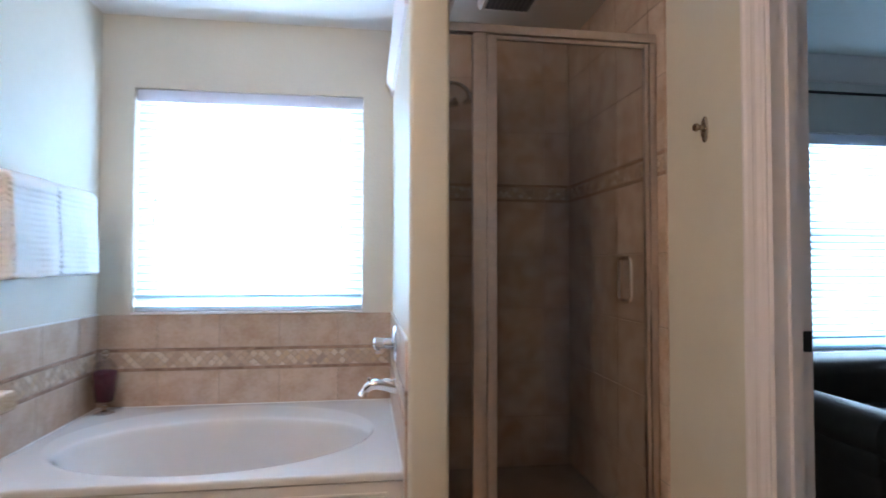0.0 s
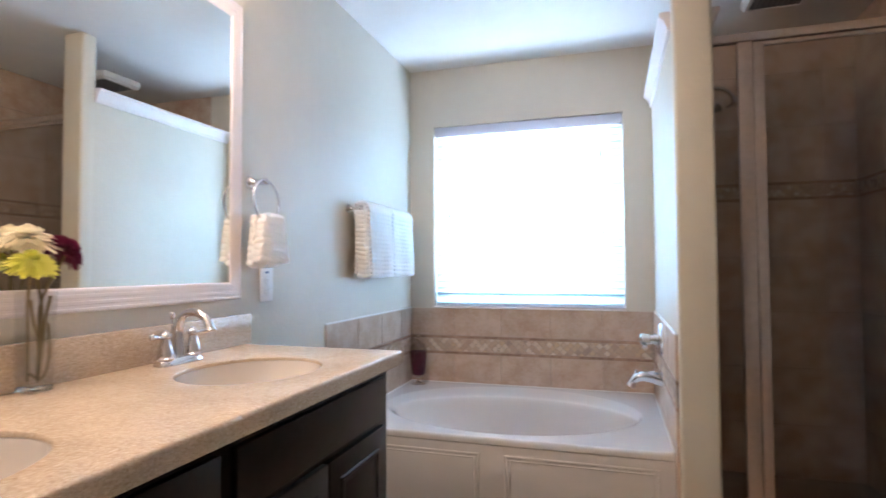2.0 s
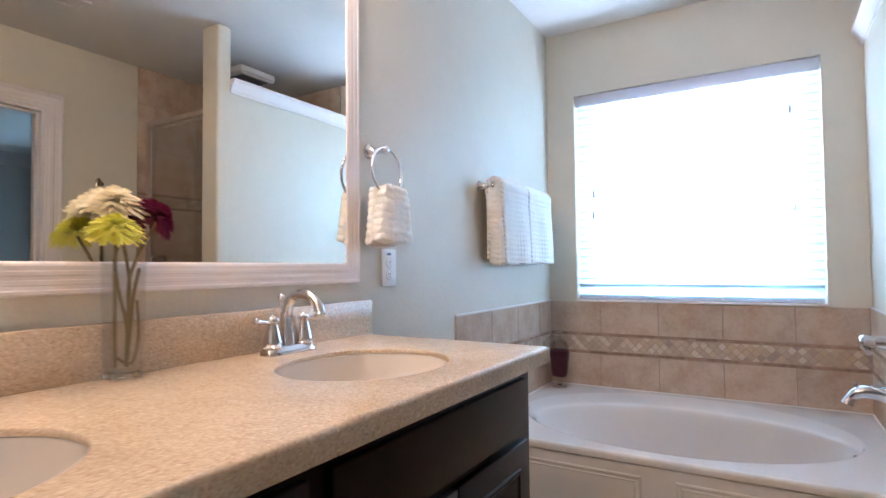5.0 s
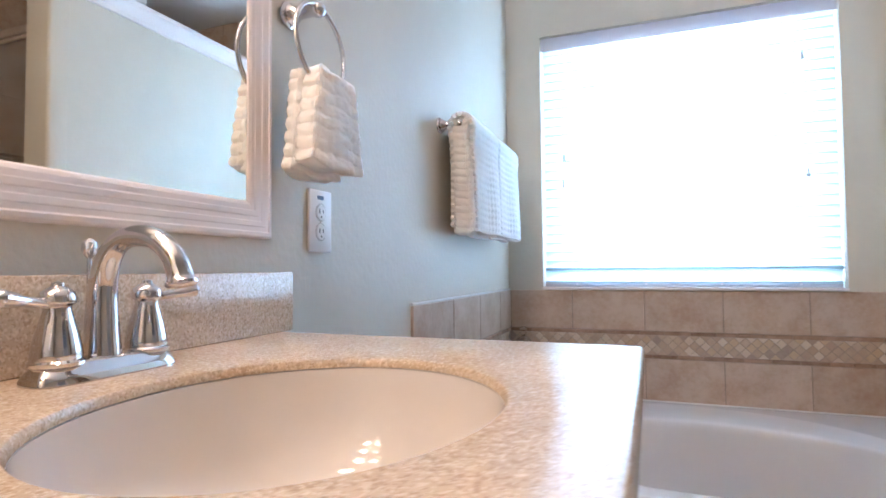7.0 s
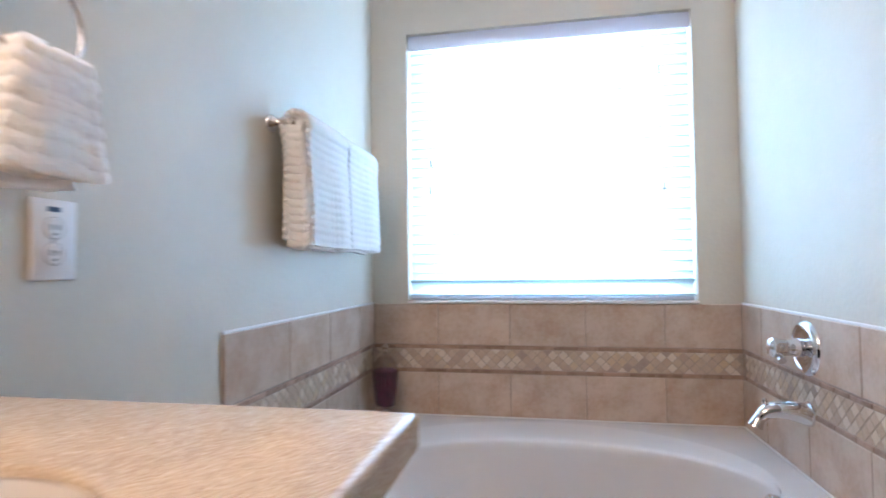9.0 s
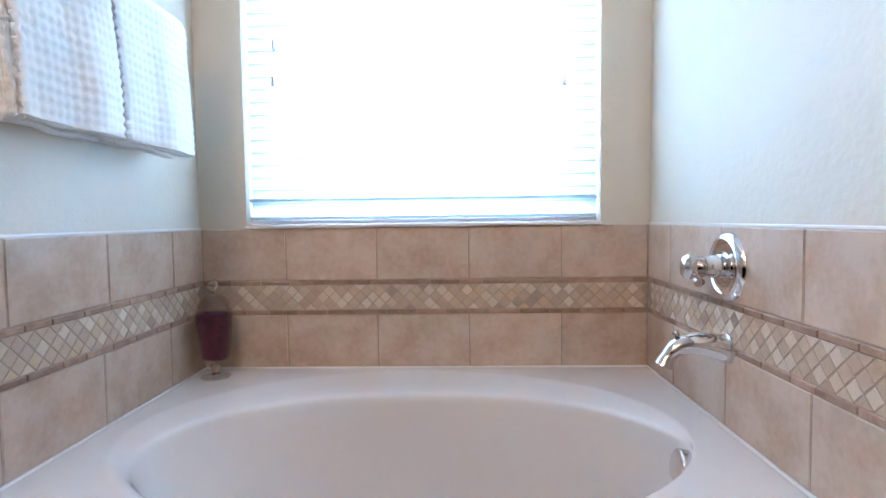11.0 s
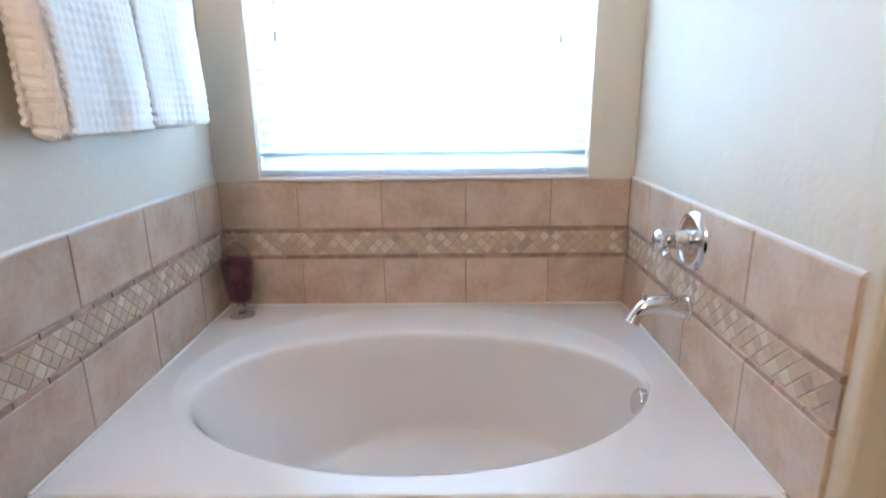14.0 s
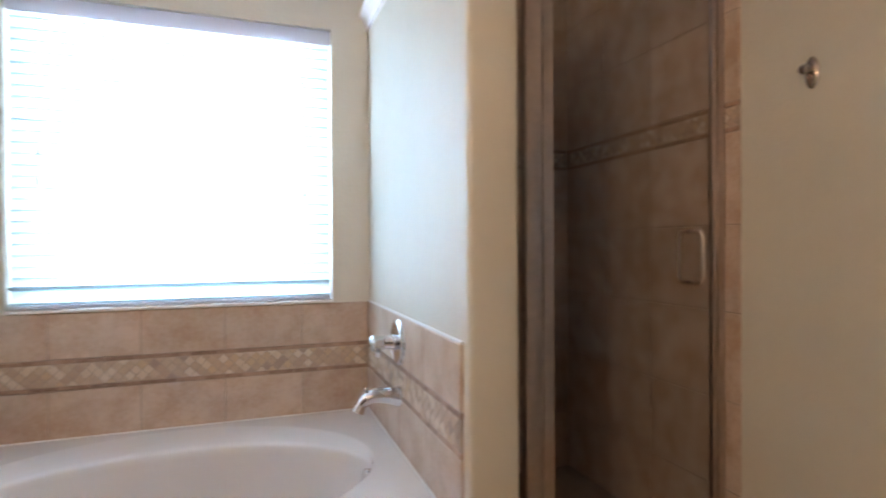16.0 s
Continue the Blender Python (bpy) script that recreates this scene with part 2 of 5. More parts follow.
def smooth_path(points, n=10):
    """Catmull-Rom through the points."""
    pts = [Vector(p) for p in points]
    pts = [2 * pts[0] - pts[1]] + pts + [2 * pts[-1] - pts[-2]]
    out = []
    for k in range(1, len(pts) - 2):
        p0, p1, p2, p3 = pts[k - 1:k + 3]
        for i in range(n):
            t = i / n
            out.append(0.5 * ((2 * p1) + (-p0 + p2) * t + (2 * p0 - 5 * p1 + 4 * p2 - p3) * t * t + (-p0 + 3 * p1 - 3 * p2 + p3) * t ** 3))
    out.append(pts[-2])
    return out


def tube(path, radius, segs=14, bm=None, closed=False):
    """Sweeps a round section along a path; radius is a number or a function of 0..1."""
    b = bm or bmesh.new()
    path = [Vector(p) for p in path]
    n = len(path)
    rings = []
    up = None
    for k, p in enumerate(path):
        d = (path[(k + 1) % n] - path[k - 1]) if closed else (path[min(k + 1, n - 1)] - path[max(k - 1, 0)])
        d.normalize()
        if up is None:
            up = d.orthogonal().normalized()
        up = (up - d * up.dot(d)).normalized()
        side = d.cross(up)
        r = radius(k / (n - 1)) if callable(radius) else radius
        rings.append([b.verts.new(p + r * (math.cos(2 * math.pi * i / segs) * up + math.sin(2 * math.pi * i / segs) * side)) for i in range(segs)])
    pairs = list(zip(rings, rings[1:])) + ([(rings[-1], rings[0])] if closed else [])
    for a, c in pairs:
        for i in range(segs):
            b.faces.new((a[i], a[(i + 1) % segs], c[(i + 1) % segs], c[i]))
    if not closed:
        b.faces.new(rings[0])
        b.faces.new(rings[-1])
    return b


def extrude_profile(profile, start, end, out, up=(0, 0, 1), bm=None):
    """Runs a moulding profile of (out, up) pairs from start to end."""
    b = bm or bmesh.new()
    out, up = Vector(out), Vector(up)
    rings = [[b.verts.new(Vector(p) + out * o + up * u) for o, u in profile] for p in (start, end)]
    n = len(profile)
    for i in range(n):
        b.faces.new((rings[0][i], rings[0][(i + 1) % n], rings[1][(i + 1) % n], rings[1][i]))
    b.faces.new(rings[0])
    b.faces.new(rings[1])
    return b


def mitred_frame(profile, corners, normal, bm=None):
    """A picture-frame moulding round a rectangle of corners: profile is (inward from the outer edge, height off the wall)."""
    b = bm or bmesh.new()
    c = [Vector(p) for p in corners]
    normal = Vector(normal)
    mid = sum(c, Vector()) / 4
    rings = []
    for k in range(4):
        e1 = (c[(k + 1) % 4] - c[k]).normalized()
        e0 = (c[k - 1] - c[k]).normalized()
        rings.append([b.verts.new(c[k] + (e1 + e0) * i + normal * h) for i, h in profile])
    n = len(profile)
    for k in range(4):
        a, d = rings[k], rings[(k + 1) % 4]
        for i in range(n - 1):
            b.faces.new((a[i], a[i + 1], d[i + 1], d[i]))
    return b


def structure(name, bm, material, label, category="wall", smooth=True):
    return tagged(part(name, bm, material, None, "", smooth), label, category, "", "structure")


# --- plan (metres) -----------------------------------------------------
XW, XR = 1.52, 2.555          # tub alcove's far side, bathroom's far wall
XC = 1.66                     # shower side of the half wall
YB, YS = 3.0, -1.75           # window wall, wall behind the vanity
ZC = 2.51                     # ceiling
YCOL = 1.815                  # near end of the half wall
WX0, WX1, WZ0, WZ1 = 0.163, 1.357, 0.942, 2.126   # window opening
DY0, DY1, DZ = 0.645, 1.41, 2.09                  # bedroom door opening
BX0, BX1, BZ0, BZ1 = 3.90, 5.68, 0.66, 2.03       # bedroom window
XE = 6.4                      # bedroom's far wall
ZTUB, ZT = 0.452, 0.93        # tub deck, top of the tub tiles


def wall_with_hole(axis, a0, a1, n0, n1, h0, h1, u0, u1, z0=0.0, z1=ZC):
    """A wall running along x or y from a0 to a1 with thickness n0..n1 and one opening u0..u1, h0..h1."""
    b = bmesh.new()
    for p, q, r, s in ((a0, u0, z0, z1), (u1, a1, z0, z1), (u0, u1, h1, z1), (u0, u1, z0, h0)):
        if q - p > 1e-4 and s - r > 1e-4:
            if axis == 'x':
                box(p, q, n0, n1, r, s, bm=b)
            else:
                box(n0, n1, p, q, r, s, bm=b)
    bmesh.ops.remove_doubles(b, verts=b.verts[:], dist=1e-5)
    return b


structure("floor", box(-0.1, XR + 0.1, YS - 0.1, YB + 0.15, -0.1, -0.002), GROUT, "grey-tan grouted bathroom floor bed", "floor")
structure("ceiling", box(-0.1, XR + 0.005, YS - 0.1, YB + 0.15, ZC, ZC + 0.1), CEILING, "white lightly textured bathroom ceiling", "ceiling")
structure("wall_west", box(-0.12, 0.0, YS - 0.1, YB, 0, ZC), PAINT, "cream painted wall behind the vanity mirror")
wall_north = structure("wall_north", wall_with_hole('x', -0.12, XR + 0.12, YB, YB + 0.15, WZ0, WZ1, WX0, WX1), PAINT, "cream painted window wall above the tub")
wall_east = structure("wall_east", wall_with_hole('y', YS - 0.1, YB, XR, XR + 0.12, 0.0, DZ, DY0, DY1), PAINT, "cream painted wall with the bedroom doorway")
structure("wall_south", box(-0.12, XR + 0.12, YS - 0.12, YS, 0, ZC), PAINT, "plain cream painted wall behind the vanity end")
structure("wall_vanity_end", box(0.0, 0.80, -0.45, -0.335, 0, ZC, 0.008), PAINT, "short cream painted wall at the vanity end")
_b = box(XW, XC, YCOL, 1.905, 0, ZC, 0.014, 3)
box(XW, XC, 1.89, YB, 0, 2.16, bm=_b)
half_wall = structure("wall_half", _b, PAINT, "cream painted half wall with a full-height rounded post")
# moulded cap on the half wall
_cap = [(0, 0), (0.012, 0.0), (0.014, 0.02), (0.02, 0.026), (0.026, 0.045), (0.038, 0.056), (0.042, 0.06), (0.042, 0.078), (0, 0.078)]
_b = extrude_profile(_cap, (XW, 1.895, 2.135), (XW, YB, 2.135), (-1, 0, 0))
extrude_profile(_cap, (XC, 1.905, 2.135), (XC, YB, 2.135), (1, 0, 0), bm=_b)
box(XW - 0.03, XC + 0.03, 1.908, YB, 2.193, 2.2125, bm=_b)
structure("trim_cap", _b, TRIM, "white moulded cap along the half wall", "trim")

# --- window and blind ---------------------------------------------------
window = thing("window_1", (0.76, 3.12, WZ0), "square white vinyl window in a deep drywall opening", "window", kind="structure")
_b = bmesh.new()
# side members, unseen behind the blind, are widened to dim the slat ends
for p in ((WX0, WX0 + 0.095, WZ0, WZ1), (WX1 - 0.095, WX1, WZ0, WZ1), (WX0 + 0.045, WX1 - 0.045, WZ0, WZ0 + 0.045), (WX0 + 0.045, WX1 - 0.045, WZ1 - 0.045, WZ1)):
    box(p[0], p[1], 3.11, 3.148, p[2], p[3], bm=_b)
part("window_frame", _b, TRIM, window)
for z0, z1 in ((WZ0 + 0.045, WZ1 - 0.045),):
    p = part("pane", box(WX0 + 0.045, WX1 - 0.045, 3.128, 3.134, z0, z1), GLASS, window)
    p.visible_shadow = False
part("window_sill", box(WX0, WX1, 2.985, 3.11, WZ0 - 0.011, WZ0, 0.003), TRIM, window, "white sill")


def blind(name, x0, x1, y, z0, z1, pitch, label, angle=71, group=""):
    t = thing(name, ((x0 + x1) / 2, y, z0), label, "window blind", group)
    part("valance", box(x0 + 0.004, x1 - 0.004, y - 0.032, y - 0.022, z1 - 0.068, z1 - 0.004, 0.003), RAIL, t, "white blind valance")
    part("headrail", box(x0 + 0.01, x1 - 0.01, y - 0.02, y + 0.025, z1 - 0.05, z1 - 0.006), RAIL, t)
    bm = bmesh.new()
    a = radians(angle)
    prev = None
    for k in range(5):
        s = (k / 4 - 0.5) * 0.053
        arch = 0.0035 * (1 - (2 * k / 4 - 1) ** 2)
        dy, dz = math.cos(a) * s - math.sin(a) * arch, math.sin(a) * s + math.cos(a) * arch
        row = [bm.verts.new((x, dy, dz)) for x in (x0 + 0.008, x1 - 0.008)]
        if prev:
            bm.faces.new((prev[0], prev[1], row[1], row[0]))
        prev = row
    bmesh.ops.solidify(bm, geom=bm.faces[:], thickness=0.0022)
    side = 1 if math.cos(a) < 0 else -1      # the edge on the room side
    low = Vector((0, side * math.cos(a) * 0.0265, side * math.sin(a) * 0.0265))
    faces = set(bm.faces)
    # added edge bar whose tint draws the shade line between slats
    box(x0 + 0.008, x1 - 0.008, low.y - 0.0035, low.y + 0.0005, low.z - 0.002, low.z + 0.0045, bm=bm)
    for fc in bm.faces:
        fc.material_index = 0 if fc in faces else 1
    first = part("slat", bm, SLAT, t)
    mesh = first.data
    mesh.materials.append(SHADED_SLAT_EDGE)
    z = z0 + 0.046
    k = 0
    count = max(2, round((z1 - 0.07 - z) / pitch))
    pitch = (z1 - 0.07 - z) / count
    while k <= count:
        ob = first if k == 0 else new("slat", mesh)
        ob.parent = t
        ob.matrix_parent_inverse = Matrix.Translation(-BASE[t.name])
        ob.location = (random.uniform(-0.001, 0.001), y, z)
        ob.rotation_euler = (0, 0, 0)
        z += pitch
        if k == 0:
            z += 0.004
        k += 1
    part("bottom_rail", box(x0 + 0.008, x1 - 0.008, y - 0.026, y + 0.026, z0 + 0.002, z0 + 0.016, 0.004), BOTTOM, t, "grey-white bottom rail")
    # two added strips paint the bluish shadow bands over the rail
    part("slat_shadow_strip", box(x0 + 0.008, x1 - 0.008, y - 0.031, y - 0.028, z0 + 0.076, z0 + 0.089, 0.001), SLAT_SHADOW, t, "added pale blue strip drawing the slat shadow above the rail")
    part("rail_shadow_strip", box(x0 + 0.008, x1 - 0.008, y - 0.030, y - 0.027, z0 + 0.017, z0 + 0.027, 0.001), SLAT_SHADOW, t, "added pale blue strip drawing shadow along the bottom rail")
    w = x1 - x0
    for f in (0.13, 0.38, 0.63, 0.87):
        bm = tube([(x0 + w * f, y - 0.027, z0 + 0.02), (x0 + w * f, y - 0.027, z1 - 0.06)], 0.0009, 6)
        part("ladder_cord", bm, RAIL, t)
        part("cord_button", lathe([(0, 0), (0.006, 0.0005), (0.006, 0.004), (0, 0.006)], (x0 + w * f, y - 0.027, z0 + 0.016), Matrix.Rotation(radians(90), 4, 'X'), 10), RAIL, t)
    return t


bath_blind = blind("window_blind", WX0, WX1, 3.045, WZ0, WZ1, 0.043, "closed white two-inch slat blind glowing with daylight", 110)
for x, top, low in ((WX1 - 0.13, 2.06, 1.90), (WX1 - 0.12, 2.06, 1.42), (WX0 + 0.105, 2.06, 1.555), (WX0 + 0.10, 2.06, 1.435)):
    part("pull_cord", tube([(x, 3.008, top), (x + 0.001, 3.006, low)], 0.0009, 6), RAIL, bath_blind)
    part("tassel", lathe([(0, 0.034), (0.003, 0.033), (0.005, 0.02), (0.0075, 0.004), (0.006, 0), (0, 0)], (x + 0.001, 3.006, low - 0.03), None, 12), mat("grey_tassel", (0.50, 0.53, 0.55), 0.5), bath_blind, "grey plastic cord tassel")

# --- bathtub -----------------------------------------------------------
tub = thing("bathtub", (0.76, 2.46, 0), "white acrylic drop-in oval bathtub with a panelled apron", "bathtub")
TX0, TX1, TY0, TY1 = 0.003, 1.517, 1.925, 2.997


def tub_shell():
    b = bmesh.new()
    n = 120
    cx, cy = 0.752, 2.468

    def rect(th, inset, z):
        c, s = math.cos(th), math.sin(th)
        x0, x1, y0, y1 = TX0 + inset, TX1 - inset, TY0 + inset, TY1 - inset
        k = min(((x1 - cx) / c) if c > 1e-9 else ((x0 - cx) / c if c < -1e-9 else 9), ((y1 - cy) / s) if s > 1e-9 else ((y0 - cy) / s if s < -1e-9 else 9))
        return (cx + k * c, cy + k * s, z)
    angles = [2 * math.pi * i / n for i in range(n)]
    for px, py in ((TX0, TY0), (TX1, TY0), (TX1, TY1), (TX0, TY1)):
        angles.append(math.atan2(py - cy, px - cx) % (2 * math.pi))
    angles = sorted(angles)
    rings = []
    for inset, z in ((0.006, 0.418), (0.0, 0.424), (0.0, 0.438), (0.002, 0.446), (0.0065, 0.4505), (0.013, 0.452), (0.018, 0.452)):
        rings.append([b.verts.new(rect(t, inset, z)) for t in angles])
    prof = ((0.745, 2.47, 0.674, 0.484, 0.452), (0.745, 2.469, 0.671, 0.481, 0.4519), (0.747, 2.466, 0.665, 0.475, 0.4508), (0.753, 2.450, 0.654, 0.452, 0.4475), (0.760, 2.428, 0.643, 0.423, 0.4435),
            (0.767, 2.404, 0.633, 0.396, 0.4390), (0.770, 2.394, 0.628, 0.384, 0.4358), (0.772, 2.390, 0.6235, 0.379, 0.4315), (0.773, 2.389, 0.6205, 0.376, 0.425), (0.777, 2.389, 0.614, 0.371, 0.408), (0.786, 2.390, 0.598, 0.364, 0.365),
            (0.805, 2.392, 0.570, 0.355, 0.30), (0.831, 2.396, 0.523, 0.342, 0.20), (0.850, 2.400, 0.482, 0.329, 0.115), (0.855, 2.402, 0.464, 0.318, 0.088), (0.860, 2.404, 0.438, 0.298, 0.076),
            (0.865, 2.410, 0.34, 0.22, 0.072), (0.865, 2.410, 0.18, 0.12, 0.068), (0.865, 2.410, 0.05, 0.03, 0.067))
    for ox, oy, rx, ry, z in prof:
        rings.append([b.verts.new((ox + rx * math.cos(t), oy + ry * math.sin(t), z)) for t in angles])
    m = len(angles)
    for r0, r1 in zip(rings, rings[1:]):
        for i in range(m):
            b.faces.new((r0[i], r0[(i + 1) % m], r1[(i + 1) % m], r1[i]))
    b.faces.new(rings[-1])
    return b


part("shell", tub_shell(), ACRYLIC, tub)
apron = part("apron", box(TX0 + 0.006, TX1 - 0.006, TY0 + 0.007, TY0 + 0.045, 0.0, 0.424, 0.002), ACRYLIC, tub)
for x0, x1 in ((0.09, 0.712), (0.825, 1.455)):
    prof = [(0, 0), (0.003, 0.004), (0.008, 0.005), (0.013, 0.0015), (0.018, 0.0015), (0.022, 0.004), (0.026, 0.0)]
    part("panel_moulding", mitred_frame(prof, [(x0, TY0 + 0.0075, 0.06), (x1, TY0 + 0.0075, 0.06), (x1, TY0 + 0.0075, 0.382), (x0, TY0 + 0.0075, 0.382)], (0, -1, 0)), ACRYLIC, tub, smooth=False)
part("overflow_cover", lathe([(0, 0.034), (0.033, 0.034), (0.036, 0.032), (0.0375, 0.028), (0.0375, 0.0), (0, 0)], (1.397, 2.372, 0.392), Matrix.Rotation(radians(-80), 4, 'Y'), 40), CHROME, tub, "round chrome overflow cover")
part("drain", lathe([(0, 0.004), (0.02, 0.004), (0.034, 0.001), (0.036, -0.002), (0, -0.002)], (1.15, 2.41, 0.0745), None, 32), CHROME, tub, "chrome drain")

# --- vanity ------------------------------------------------------------
VY0, VY1, ZV = -0.333, 1.258, 0.922
SINKS = ((0.347, 0.040), (0.347, 0.838))
SA, SB = 0.175, 0.205


def slab_with_ovals():
    """The worktop: a slab with rounded edges and two oval cut-outs."""
    b = bmesh.new()
    n = 64
    split = (SINKS[0][1] + SINKS[1][1]) / 2
    x0, x1, t = 0.003, 0.622, 0.045
    for (cx, cy), y0, y1 in ((SINKS[0], VY0, split), (SINKS[1], split, VY1)):
        angles = sorted([2 * math.pi * i / n for i in range(n)] + [math.atan2(py - cy, px - cx) % (2 * math.pi) for px in (x0, x1) for py in (y0, y1)])
        rings = []
        lo, hi = y0 == VY0, y1 == VY1

        def rect(th, inset, z):
            c, s = math.cos(th), math.sin(th)
            xa, xb = x0, x1 - inset
            ya, yb = y0, y1 - (inset if hi else 0)
            k = min(((xb - cx) / c) if c > 1e-9 else ((xa - cx) / c if c < -1e-9 else 9), ((yb - cy) / s) if s > 1e-9 else ((ya - cy) / s if s < -1e-9 else 9))
            return (cx + k * c, cy + k * s, z)
        for inset, dz in ((0.006, -t), (0.001, -t + 0.003), (0.0, -t + 0.008), (0.0, -0.010), (0.0015, -0.0045), (0.005, -0.001), (0.010, 0)):
            rings.append([b.verts.new(rect(a, inset, ZV + dz)) for a in angles])
        for f, dz in ((1.03, 0), (1.013, -0.0008), (1.004, -0.0032), (1.0, -0.007), (1.0, -0.0105)):
            rings.append([b.verts.new((cx + SA * f * math.cos(a), cy + SB * f * math.sin(a), ZV + dz)) for a in angles])
        m = len(angles)
        for k, (r0, r1) in enumerate(zip(rings, rings[1:])):
            for i in range(m):
                q = (r0[i], r0[(i + 1) % m], r1[(i + 1) % m], r1[i])
                mid = sum((v.co for v in q), Vector()) / 4
                if k < 6 and not hi and abs(mid.y - y1) < 0.0005:
                    continue
                if k < 6 and hi and abs(mid.y - y0) < 0.0005:
                    continue
                b.faces.new(q)
    bmesh.ops.remove_doubles(b, verts=b.verts[:], dist=0.0004)
    return b


worktop = thing("worktop", (0.31, 0.43, ZV - 0.045), "beige speckled solid-surface vanity top with two oval cut-outs", "countertop")
part("slab", slab_with_ovals(), COUNTER, worktop)
part("backsplash", box(0.003, 0.021, VY0, 1.280, ZV, 1.028, 0.003), COUNTER, worktop, "upstand of the same speckled stone")


def basin(cx, cy, label):
    t = thing("sink", (cx, cy, 0.76), label, "sink", "vanity sinks")
    b = bmesh.new()
    rings = []
    n = 64
    for f, z in ((1.10, ZV - 0.010), (1.02, ZV - 0.010), (0.999, ZV - 0.012), (0.988, ZV - 0.030), (0.962, ZV - 0.055), (0.915, ZV - 0.082), (0.82, ZV - 0.112), (0.62, ZV - 0.134), (0.3, ZV - 0.145), (0.1, ZV - 0.146)):
        rings.append([b.verts.new((cx + SA * f * math.cos(2 * math.pi * i / n), cy + SB * f * math.sin(2 * math.pi * i / n), z)) for i in range(n)])
    for r0, r1 in zip(rings, rings[1:]):
        for i in range(n):
            b.faces.new((r0[i], r0[(i + 1) % n], r1[(i + 1) % n], r1[i]))
    b.faces.new(rings[-1])
    part("bowl", b, PORCELAIN, t)
    part("drain", lathe([(0, 0.004), (0.016, 0.004), (0.022, 0.002), (0.024, 0), (0, 0)], (cx, cy, ZV - 0.1465), None, 24), CHROME, t, "chrome drain")
    return t


basin(*SINKS[0], "cream oval undermount porcelain sink beside the vase")
basin(*SINKS[1], "cream oval undermount porcelain sink at the tub end")

cab = thing("vanity_cabinet", (0.29, 0.43, 0), "dark espresso wooden double vanity cabinet", "cabinet")
CY0, CY1, CX1 = VY0 + 0.002, 1.225, 0.575
_b = box(CX1 - 0.02, CX1, CY0, CY1, 0.10, ZV - 0.045, 0.002)
box(0.003, CX1 - 0.02, CY1 - 0.018, CY1, 0.10, ZV - 0.045, 0.002, bm=_b)
box(0.003, CX1 - 0.02, CY0, CY0 + 0.018, 0.10, ZV - 0.045, 0.002, bm=_b)
box(0.003, CX1 - 0.02, CY0 + 0.018, CY1 - 0.018, 0.10, 0.118, bm=_b)
part("carcass", _b, ESPRESSO, cab)
part("toe_kick", box(0.003, CX1 - 0.07, CY0, CY1, 0.0, 0.10), ESPRESSO, cab)


def panel_door(name, y0, y1, z0, z1, raised):
    d = part(name, box(CX1, CX1 + 0.019, y0, y1, z0, z1, 0.004), ESPRESSO, cab)
    if raised:
        w = 0.055
        prof = [(0, 0.0), (0.004, 0.004), (0.010, 0.005), (0.016, 0.001), (0.026, 0.001)]
        part("panel_moulding", mitred_frame(prof, [(CX1 + 0.0192, y0 + w, z0 + w), (CX1 + 0.0192, y1 - w, z0 + w), (CX1 + 0.0192, y1 - w, z1 - w), (CX1 + 0.0192, y0 + w, z1 - w)], (1, 0, 0)), ESPRESSO, d, smooth=False)
    return d


for y0, y1 in ((-0.298, 0.415), (0.460, 1.172)):
    mid = (y0 + y1) / 2
    panel_door("drawer_front", y0, y1, 0.722, 0.852, False)
    panel_door("door", y0, mid - 0.003, 0.13, 0.702, True)
    panel_door("door", mid + 0.003, y1, 0.13, 0.702, True)

# --- mirror ------------------------------------------------------------
MY0, MY1, MZ0, MZ1 = -0.31, 1.222, 1.086, 2.14
wall_mirror = thing("wall_mirror", (0.01, 0.44, MZ0), "large rectangular mirror in a white fluted wooden frame", "mirror")
_prof = [(0, 0), (0, 0.016), (0.003, 0.0185), (0.009, 0.0190), (0.011, 0.0176), (0.018, 0.0176), (0.0195, 0.0182), (0.027, 0.0182), (0.0285, 0.0175), (0.035, 0.0175), (0.0365, 0.0180), (0.044, 0.0180), (0.0455, 0.0173), (0.053, 0.0173), (0.058, 0.0155), (0.061, 0.011), (0.064, 0.004)]
part("frame", mitred_frame(_prof, [(0.001, MY0, MZ0), (0.001, MY1, MZ0), (0.001, MY1, MZ1), (0.001, MY0, MZ1)], (1, 0, 0)), TRIM, wall_mirror, smooth=False)
_b = box(0.002, 0.008, MY0 + 0.05, MY1 - 0.05, MZ0 + 0.05, MZ1 - 0.05)
for _v in _b.verts:            # the glass stands a hair off square
    _v.co.x += 0.0062 * (_v.co.y - MY0) / (MY1 - MY0)
part("mirror_glass", _b, MIRROR, wall_mirror, "silvered glass", smooth=False)

# --- shower ------------------------------------------------------------
shower = thing("shower_enclosure", (2.1, 2.03, 0), "nickel-framed glass shower enclosure with a hinged door", "shower door")
ZS = 2.135
part("curb", box(XC + 0.01, XR - 0.01, 1.97, 2.10, 0.0, 0.10, 0.006), TILE, shower, "tiled shower curb")
part("head_rail", box(XC + 0.003, XR - 0.012, 2.008, 2.042, ZS - 0.035, ZS, 0.003), NICKEL, shower)
part("sill_rail", box(XC + 0.003, XR - 0.012, 2.010, 2.040, 0.10, 0.13, 0.003), NICKEL, shower)
part("wall_jamb", box(XC + 0.003, XC + 0.02, 2.012, 2.04, 0.13, ZS - 0.035, 0.002), NICKEL, shower)
part("post", box(1.782, 1.836, 2.008, 2.045, 0.13, ZS - 0.035, 0.003), NICKEL, shower)
